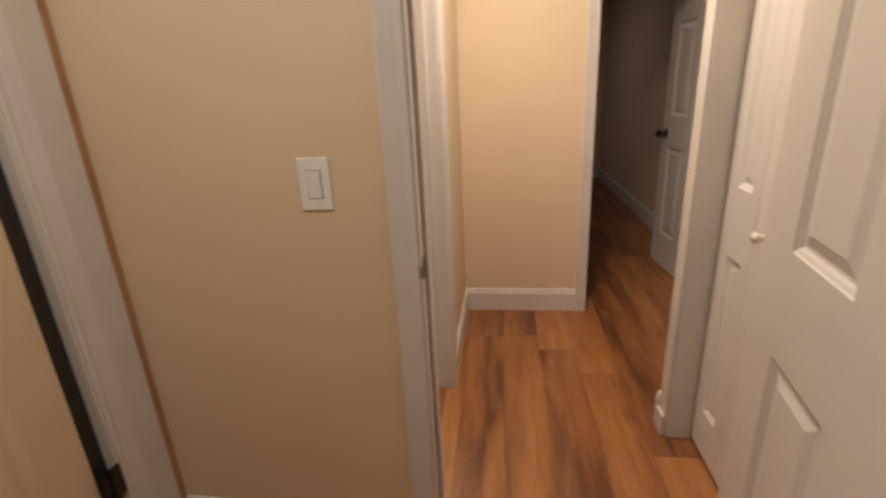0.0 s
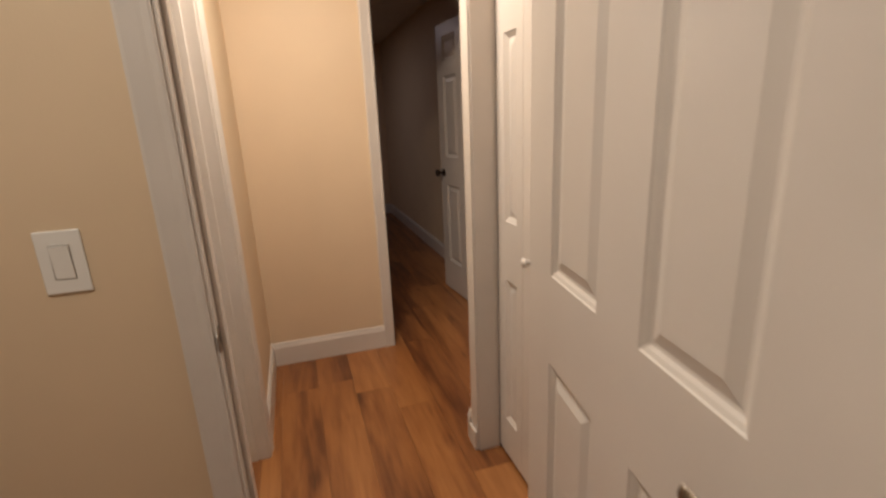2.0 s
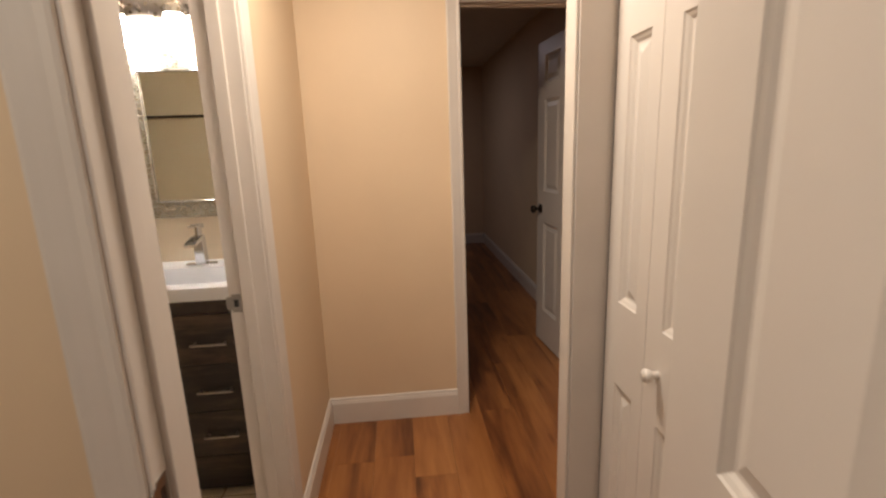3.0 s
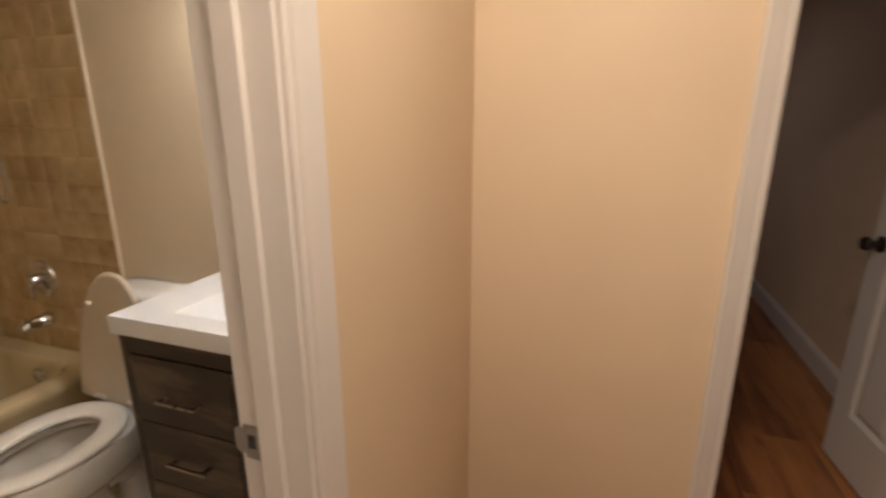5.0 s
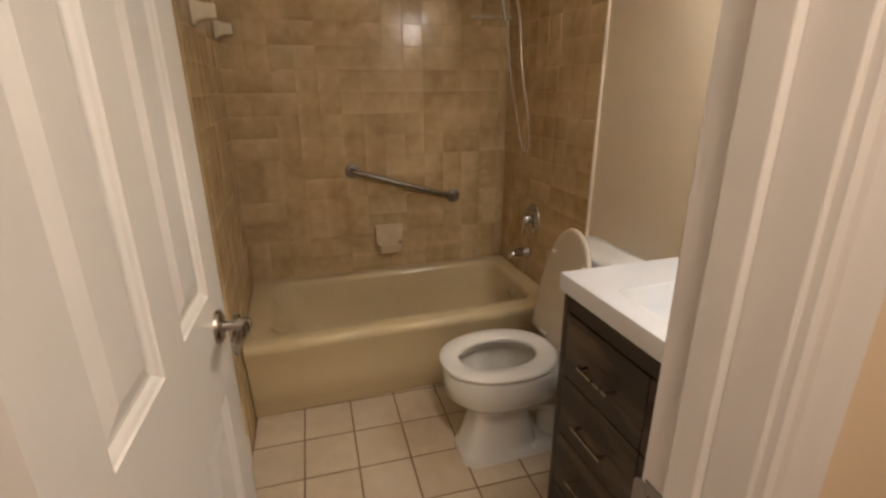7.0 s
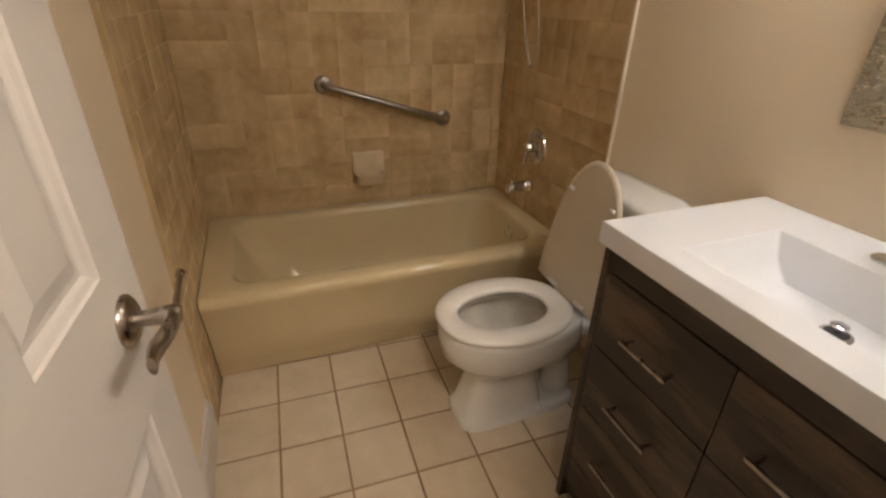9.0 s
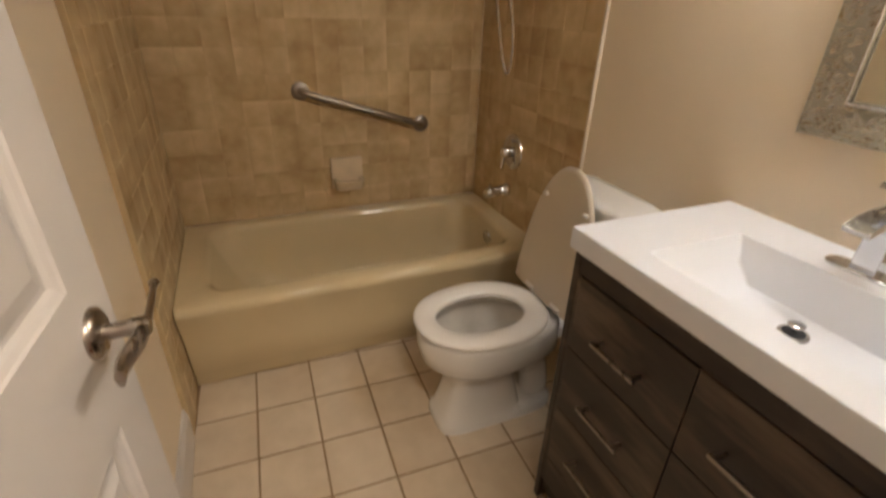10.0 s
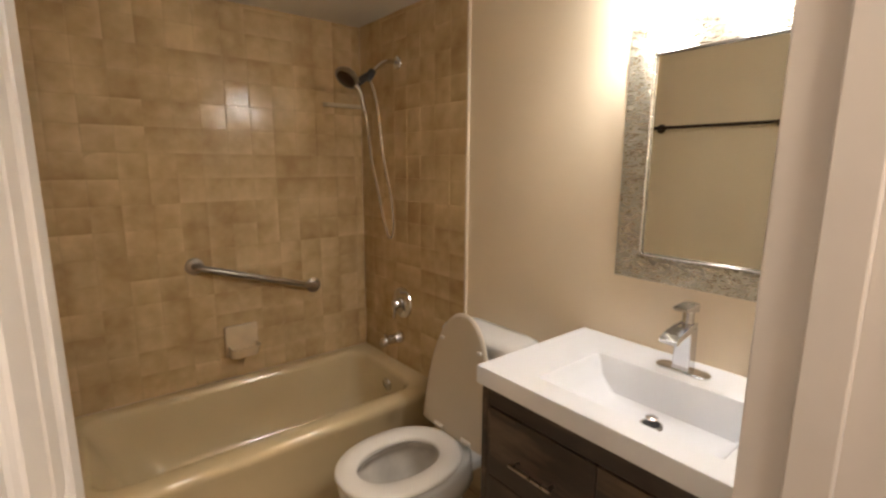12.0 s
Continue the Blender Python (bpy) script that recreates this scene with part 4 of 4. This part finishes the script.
def vanity():
    ox, oy = (VX0 + VX1) / 2, (VY0 + VY1) / 2
    top = thing("vanity_cabinet", (ox, oy, 0), "grey-brown wooden vanity with six drawers", "vanity")
    x0, x1, y0, y1 = VX0 - ox, VX1 - ox, VY0 - oy, VY1 - oy
    part("side_panel", boxed(x0, x0 + 0.020, y0, y1, 0.0, 0.8665, bevel=0.0015), M_VAN, top)
    part("side_panel", boxed(x1 - 0.020, x1, y0, y1, 0.0, 0.8665, bevel=0.0015), M_VAN, top)
    part("carcass", boxed(x0 + 0.0205, x1 - 0.0205, y0 + 0.020, y1 - 0.002, 0.095, 0.780), M_VANDARK, top)
    part("toe_board", boxed(x0 + 0.0205, x1 - 0.0205, y0 + 0.012, y0 + 0.0195, 0.040, 0.0945), M_VANDARK, top)
    part("face_rail", boxed(x0 + 0.0205, x1 - 0.0205, y0 + 0.001, y0 + 0.0198, 0.812, 0.8660, bevel=0.001), M_VAN, top)
    part("face_stile", boxed(x0 + 0.0205, x0 + 0.032, y0 + 0.001, y0 + 0.0198, 0.095, 0.8115, bevel=0.001), M_VAN, top)
    part("face_stile", boxed(x1 - 0.032, x1 - 0.0205, y0 + 0.001, y0 + 0.0198, 0.095, 0.8115, bevel=0.001), M_VAN, top)
    part("bottom_rail", boxed(x0 + 0.0325, x1 - 0.0325, y0 + 0.001, y0 + 0.0198, 0.098, 0.198, bevel=0.001), M_VAN, top)
    for k in range(2):
        w = (x1 - x0 - 0.064 - 0.004) / 2
        a = x0 + 0.032 + 0.001 + k * (w + 0.002)
        for z0, z1 in ((0.6045, 0.8075), (0.4025, 0.6025), (0.202, 0.4005)):
            drawer = part("drawer_front", boxed(a, a + w, y0 - 0.001, y0 + 0.019, z0, z1, bevel=0.002), M_VAN, top)
            hx = (-0.654 if k == 0 else -0.341) - ox
            hz = {0.6045: 0.694, 0.4025: 0.496, 0.202: 0.300}[z0]
            pull = bmesh.new()
            for s in (-1, 1):
                tube(pull, [(hx + s * 0.056, y0 - 0.001, hz), (hx + s * 0.056, y0 - 0.026, hz)], 0.0048, 10)
            box(pull, hx - 0.068, hx + 0.068, y0 - 0.031, y0 - 0.023, hz - 0.0042, hz + 0.0042, bevel=0.0015)
            smooth(part("drawer_pull", pull, M_NICKEL, drawer, "satin nickel bar pull"), 40)
    return top


vanity()


def sink_top():
    x0, x1, y0, y1, z0, z1 = -0.866, -0.1195, 1.304, 1.8055, 0.8670, 0.917
    ox, oy = (x0 + x1) / 2, (y0 + y1) / 2
    top = thing("vanity_sink_top", (ox, oy, z0), "white integrated sink top with rectangular basin", "sink")
    bm = bmesh.new()
    a0, a1, b0, b1, h = x0 - ox, x1 - ox, y0 - oy, y1 - oy, z1 - z0
    n = 4
    outer = [rounded(a0, a1, b0, b1, 0.003, 0.0, n), rounded(a0, a1, b0, b1, 0.003, h - 0.003, n), rounded(a0 + 0.002, a1 - 0.002, b0 + 0.002, b1 - 0.002, 0.003, h, n)]
    i0, i1, j0, j1 = -0.708 - ox, -0.262 - ox, 1.376 - oy, 1.648 - oy
    inner = [rounded(i0, i1, j0, j1, 0.007, h, n), rounded(i0 + 0.003, i1 - 0.003, j0 + 0.003, j1 - 0.002, 0.007, h - 0.004, n), rounded(i0 + 0.020, i1 - 0.020, j0 + 0.028, j1 - 0.006, 0.008, h - 0.06, n), rounded(i0 + 0.060, i1 - 0.060, j0 + 0.060, j1 - 0.012, 0.010, h - 0.100, n), rounded(i0 + 0.085, i1 - 0.085, j0 + 0.085, j1 - 0.025, 0.012, h - 0.106, n)]
    loft(bm, outer + inner, False, True)
    smooth(part("slab", bm, M_TOP, top), 35)
    dx, dy = -0.493 - ox, 1.563 - oy
    dr = part("drain_ring", lathe(bmesh.new(), [(0.0, h - 0.108), (0.028, h - 0.108), (0.027, h - 0.101), (0.021, h - 0.100), (0.0195, h - 0.104), (0.0, h - 0.104)], pose(dx, dy, 0), 28), M_STEEL, top, "chrome drain ring")
    smooth(dr, 40)
    # solid black disc, its colour standing for shade down the drain
    smooth(part("drain_hole_shade", lathe(bmesh.new(), [(0.0, h - 0.1035), (0.0190, h - 0.1035), (0.0205, h - 0.0995), (0.0, h - 0.0995)], pose(dx, dy, 0), 24), M_BLACK, dr, "black disc painted as the shaded drain opening"), 40)
    smooth(part("stopper", lathe(bmesh.new(), [(0.005, h - 0.0995), (0.005, h - 0.088), (0.0145, h - 0.087), (0.0155, h - 0.083), (0.011, h - 0.080), (0.0, h - 0.079)], pose(dx, dy, 0), 24), M_CHROME, dr), 40)
    return top


sink_top()


def faucet():
    fx, fy, fz = -0.494, 1.715, 0.917
    top = thing("faucet", (fx, fy, fz), "chrome single-handle waterfall faucet on an oval plate", "faucet")
    plate = loft(bmesh.new(), [rounded(-0.070, 0.070, -0.026, 0.026, 0.0255, 0.0, 8), rounded(-0.070, 0.070, -0.026, 0.026, 0.0255, 0.004, 8), rounded(-0.066, 0.066, -0.022, 0.022, 0.0215, 0.007, 8)], True, True)
    smooth(part("deck_plate", plate, M_CHROME, top), 40)
    part("body", loft(bmesh.new(), [rounded(-0.023, 0.023, -0.020, 0.022, 0.004, 0.006, 3), rounded(-0.0205, 0.0205, -0.018, 0.022, 0.004, 0.122, 3)], True, True), M_CHROME, top)
    sp = bmesh.new()
    rings = []
    for y, z, t, w in ((0.020, 0.124, 0.022, 0.0190), (-0.030, 0.121, 0.020, 0.0205), (-0.075, 0.113, 0.015, 0.0225), (-0.100, 0.104, 0.012, 0.0235)):
        rings.append([(-w, y, z - t / 2), (w, y, z - t / 2), (w, y, z + t / 2), (w - 0.004, y, z + t / 2), (w - 0.005, y, z + t / 2 - 0.003), (-w + 0.005, y, z + t / 2 - 0.003), (-w + 0.004, y, z + t / 2), (-w, y, z + t / 2)])
    part("spout", loft(sp, rings, True, True), M_CHROME, top)
    smooth(part("stem", lathe(bmesh.new(), [(0.0, 0.118), (0.015, 0.118), (0.014, 0.170), (0.0, 0.170)], pose(0, 0.004, 0), 20), M_CHROME, top), 40)
    part("handle", loft(bmesh.new(), [[(-0.0185, y, z), (0.0185, y, z), (0.0185, y, z + t), (-0.0185, y, z + t)] for y, z, t in ((0.024, 0.164, 0.022), (-0.010, 0.169, 0.016), (-0.050, 0.176, 0.007))], True, True), M_CHROME, top)
    return top


faucet()


def wall_mirror():
    x0, x1, z0, z1, w = -0.757, -0.212, 1.125, 1.841, 0.078
    cx, cz = (x0 + x1) / 2, (z0 + z1) / 2
    top = thing("wall_mirror", (cx, 1.806, cz), "rectangular mirror in a silver mosaic frame", "mirror")
    hx, hz = (x1 - x0) / 2, (z1 - z0) / 2
    prof = ((0.0, 0.0), (0.0, -0.018), (0.004, -0.022), (w - 0.010, -0.017), (w - 0.004, -0.014), (w, -0.006), (w, 0.0))
    corners = ((-1, -1), (1, -1), (1, 1), (-1, 1))
    for i in range(4):
        a, b = corners[i], corners[(i + 1) % 4]
        rings = [[(sx * (hx - d), y, sz * (hz - d)) for d, y in prof] for sx, sz in (a, b)]
        rail = part("frame_rail", loft(bmesh.new(), rings, True, True), M_FRAME, top)
        bead = [(c[0] * (hx - w + 0.003), -0.0165, c[1] * (hz - w + 0.003)) for c in (a, b)]
        smooth(part("bead", tube(bmesh.new(), bead, 0.0038, 8), M_CHROME, rail, "bright silver bead"), 50)
    part("glass", boxed(-hx + w - 0.004, hx - w + 0.004, -0.008, -0.003, -hz + w - 0.004, hz - w + 0.004), M_MIRROR, top)
    return top


wall_mirror()


def vanity_light():
    top = thing("vanity_light", (-0.461, 1.806, 1.955), "three-light vanity fixture with lit glass shades", "wall lamp")
    smooth(part("back_plate", boxed(-0.30, 0.30, -0.022, 0.0, 0.022, 0.112, bevel=0.006), M_NICKEL, top, "satin nickel back plate"), 40)
    for k in (-1, 0, 1):
        x = 0.228 * k
        arm = part("arm", tube(bmesh.new(), curve_points([(x, -0.020, 0.068), (x, -0.060, 0.084), (x, -0.092, 0.082), (x, -0.098, 0.050)], 5), 0.009, 12), M_NICKEL, top)
        smooth(arm, 50)
        smooth(part("cup", lathe(bmesh.new(), [(0.0, 0.056), (0.018, 0.054), (0.034, 0.040), (0.036, 0.014), (0.0, 0.014)], pose(x, -0.098, 0), 24), M_NICKEL, arm, "satin nickel lamp cup"), 50)
        smooth(part("shade", lathe(bmesh.new(), [(0.0, 0.0138), (0.035, 0.0138), (0.038, 0.004), (0.039, -0.03), (0.040, -0.104), (0.036, -0.104), (0.035, -0.088), (0.0, -0.088)], pose(x, -0.098, 0), 28), M_GLOW, arm, "lit frosted glass shade"), 50)
        smooth(part("bulb", lathe(bmesh.new(), [(0.0, -0.0885), (0.022, -0.0885), (0.027, -0.094), (0.022, -0.102), (0.010, -0.105), (0.0, -0.1055)], pose(x, -0.098, 0), 24), M_BULB, arm, "bright lit bulb"), 50)
    return top


vanity_light()

# ---- ceiling light bases above hall, bedroom and far room; the last two are added, unseen ----


def dome(x, y, r, label):
    top = thing("ceiling_light", (x, y, CEIL), label, "ceiling lamp", group="dome ceiling lights")
    smooth(part("rim", lathe(bmesh.new(), [(0.0, 0.0), (r, 0.0), (r, -0.022), (r - 0.012, -0.026), (0.0, -0.026)], pose(0, 0, 0), 32), M_NICKEL, top), 50)
    return top


dome(0.40, 0.80, 0.15, "round ceiling light base in the hall")
dome(-0.2, -0.75, 0.17, "unseen round ceiling light base added in the bedroom")
dome(0.2, 4.6, 0.17, "unseen round ceiling light base added in the dark room")

# threshold strip between wood and tile
th = thing("threshold", (-0.058, 0.653, 0), "wooden threshold strip in the bathroom doorway", "threshold")
part("strip", loft(bmesh.new(), [[(-0.030, y, -0.006), (0.030, y, -0.006), (0.030, y, 0.002), (0.018, y, 0.007), (-0.018, y, 0.007), (-0.030, y, 0.002)] for y in (-0.311, 0.311)], True, True), M_FLOOR, th)
# caulk line at the edge of the shower tiles
ck = bmesh.new()
box(ck, TILE_X - 0.001, TILE_X + 0.010, 1.794, 1.8065, 0.0, BATH_CEIL, bevel=0.002)
tagged(part("trim", ck, M_CAULK), "pale caulk strip along the shower tiles", "trim", kind="structure")
ck = bmesh.new()
box(ck, TILE_X + 0.016, TILE_X + 0.024, BATH_L - 0.001, 0.330, 0.0, BATH_CEIL, bevel=0.002)
tagged(part("trim", ck, M_GROUT), "pale caulk strip along the shower tiles", "trim", kind="structure")

# ---- pieces: wall tiles, floor tiles, planks ----
rnd = random.Random(7)


def tile_mesh(name, w, h, t, mat):
    """A cushion-edged tile in the xy plane, its face towards +z."""
    bm = bmesh.new()
    loft(bm, [[(sx * (w / 2 - i), sy * (h / 2 - i), z) for sx, sy in ((-1, -1), (1, -1), (1, 1), (-1, 1))] for i, z in ((0, 0), (0, t - 0.0022), (0.0007, t - 0.0006), (0.0024, t))], False, True)
    bmesh.ops.recalc_face_normals(bm, faces=bm.faces[:])
    me = bpy.data.meshes.new(name)
    bm.to_mesh(me)
    bm.free()
    me.materials.append(mat)
    return me


PITCH = 0.1095
tile_me = tile_mesh("tile", PITCH - 0.0007, PITCH - 0.0007, 0.008, M_TILE)


def lay(parent, me, m):
    ob = new("tile", me)
    ob.parent = parent
    ob.matrix_basis = m
    return ob


def tile_wall(name, parent_label, origin, u, v, nrm, length, height, start):
    """A field of tiles: origin is its lower corner, u along, v up, nrm out of the wall."""
    back = bmesh.new()
    o, u, v, nrm = Vector(origin), Vector(u), Vector(v), Vector(nrm)
    loft(back, [[o + nrm * d + u * a + v * b for a, b in ((0, 0), (length, 0), (length, height), (0, height))] for d in (0.0, 0.0091)], True, True)
    bed = tagged(part(name, back, M_GROUT), parent_label, "tiled wall", kind="structure")
    cols, rows = int(length / PITCH) + 2, int(height / PITCH) + 2
    turn = Matrix((u, v, nrm)).transposed().to_4x4()
    for i in range(cols):
        for k in range(rows):
            a, b = start[0] + (i + 0.5) * PITCH, start[1] + (k + 0.5) * PITCH
            lo, hi = a - PITCH / 2, a + PITCH / 2
            if lo < -PITCH * 0.98 or lo > length - 0.004 or b - PITCH / 2 > height - 0.004:
                continue
            me = tile_me
            ca, cb, sw, sh = a, b, 1.0, 1.0
            lo2, hi2 = max(lo, 0.0), min(hi, length)
            if hi2 - lo2 < 0.006:
                continue
            sw, ca = (hi2 - lo2) / PITCH, (lo2 + hi2) / 2
            b2 = min(b + PITCH / 2, height)
            sh, cb = (b2 - (b - PITCH / 2)) / PITCH, (b2 + b - PITCH / 2) / 2
            tilt = pose(0, 0, rnd.uniform(-0.0003, 0.0004), rnd.uniform(-0.7, 0.7), rnd.uniform(-0.7, 0.7), 0)
            lay(bed, me, Matrix.Translation(o + u * ca + v * cb + nrm * 0.0022) @ turn @ tilt @ Matrix.Diagonal((sw, sh, 1, 1)))
    return bed


Z0 = RIM + 0.002
tile_wall("wall_tile_west", "mottled brown glazed tiles behind the bathtub", (BATH_B + 0.0002, BATH_L + 0.0105, Z0), (0, 1, 0), (0, 0, 1), (1, 0, 0), TILE_R - BATH_L - 0.0105, BATH_CEIL - Z0 - 0.001, (0, 0))
tile_wall("wall_tile_north", "mottled brown glazed tiles at the shower valve", (TILE_X, 1.8096, 0.0), (-1, 0, 0), (0, 0, 1), (0, -1, 0), TILE_X - BATH_B - 0.0105, BATH_CEIL - 0.001, (0, Z0 - 4 * PITCH))
tile_wall("wall_tile_south", "mottled brown glazed tiles at the tub's end", (BATH_B + 0.0105, BATH_L + 0.0002, 0.0), (1, 0, 0), (0, 0, 1), (0, 1, 0), TILE_X + 0.015 - BATH_B - 0.0105, BATH_CEIL - 0.001, (TILE_X + 0.015 - BATH_B - 0.0105 - 9 * PITCH, Z0 - 4 * PITCH))

FPX, FPY = 0.217, 0.208
ft_me = tile_mesh("floor_tile", FPX - 0.007, FPY - 0.007, 0.008, M_FTILE)
gx, gy = -1.498, 0.741
skew = Matrix.Translation((gx, gy, 0)) @ pose(0, 0, 0, 0, 0, -1.9) @ Matrix.Translation((-gx, -gy, 0))
for i in range(-2, 7):
    for k in range(-2, 6):
        x, y = gx + (i + 0.5) * FPX, gy + (k + 0.5) * FPY
        xa, xb, ya, yb = x - FPX / 2, min(x + FPX / 2, -0.090), max(y - FPY / 2, 0.22), min(y + FPY / 2, 1.85)
        if xb - xa < 0.03 or yb - ya < 0.02:
            continue
        ob = new("tile", ft_me)
        ob.parent = floor_bath
        ob.matrix_basis = skew @ Matrix.Translation(((xa + xb) / 2, (ya + yb) / 2, -0.008 + rnd.uniform(-0.0003, 0.0003))) @ Matrix.Diagonal(((xb - xa) / FPX, (yb - ya) / FPY, 1, 1))

PW, PL = 0.185, 1.22
plank_bm = bmesh.new()
loft(plank_bm, [[(sx * (PW / 2 - 0.0002 - i), sy * (PL / 2 - 0.0002 - i), z) for sx, sy in ((-1, -1), (1, -1), (1, 1), (-1, 1))] for i, z in ((0, -0.008), (0, -0.0006), (0.0006, 0.0))], True, True)
bmesh.ops.recalc_face_normals(plank_bm, faces=plank_bm.faces[:])
plank_me = bpy.data.meshes.new("plank")
plank_bm.to_mesh(plank_me)
plank_bm.free()
plank_me.materials.append(M_FLOOR)
for i in range(-11, 13):
    x = 0.052 + (i + 0.5) * PW
    shift_y = rnd.uniform(0, PL)
    for k in range(-4, 6):
        y = k * PL + shift_y
        if y - PL / 2 > 6.2 or y + PL / 2 < -3.2 or x > 2.45:
            continue
        if x < -0.10 and y + PL / 2 > 0.15 and y - PL / 2 < 1.92:
            if x < -0.92:
                continue
        if x < -0.95 and y < 1.9:
            continue
        y0, y1 = y - PL / 2, y + PL / 2
        if x < -0.08:
            # stop the planks short of the tiled floor
            if y0 < 0.25 < y1:
                y1 = 0.24
            elif y0 < 1.87 < y1:
                y0 = 1.87
            elif y0 >= 0.25 and y1 <= 1.87:
                continue
        y0, y1 = max(y0, -3.2), min(y1, 6.2)
        if y1 - y0 < 0.03:
            continue
        ob = new("plank", plank_me)
        ob.parent = floor
        ob.matrix_basis = Matrix.Translation((x, (y0 + y1) / 2, rnd.uniform(-0.0002, 0.0002))) @ Matrix.Diagonal((1, (y1 - y0) / PL, 1, 1))
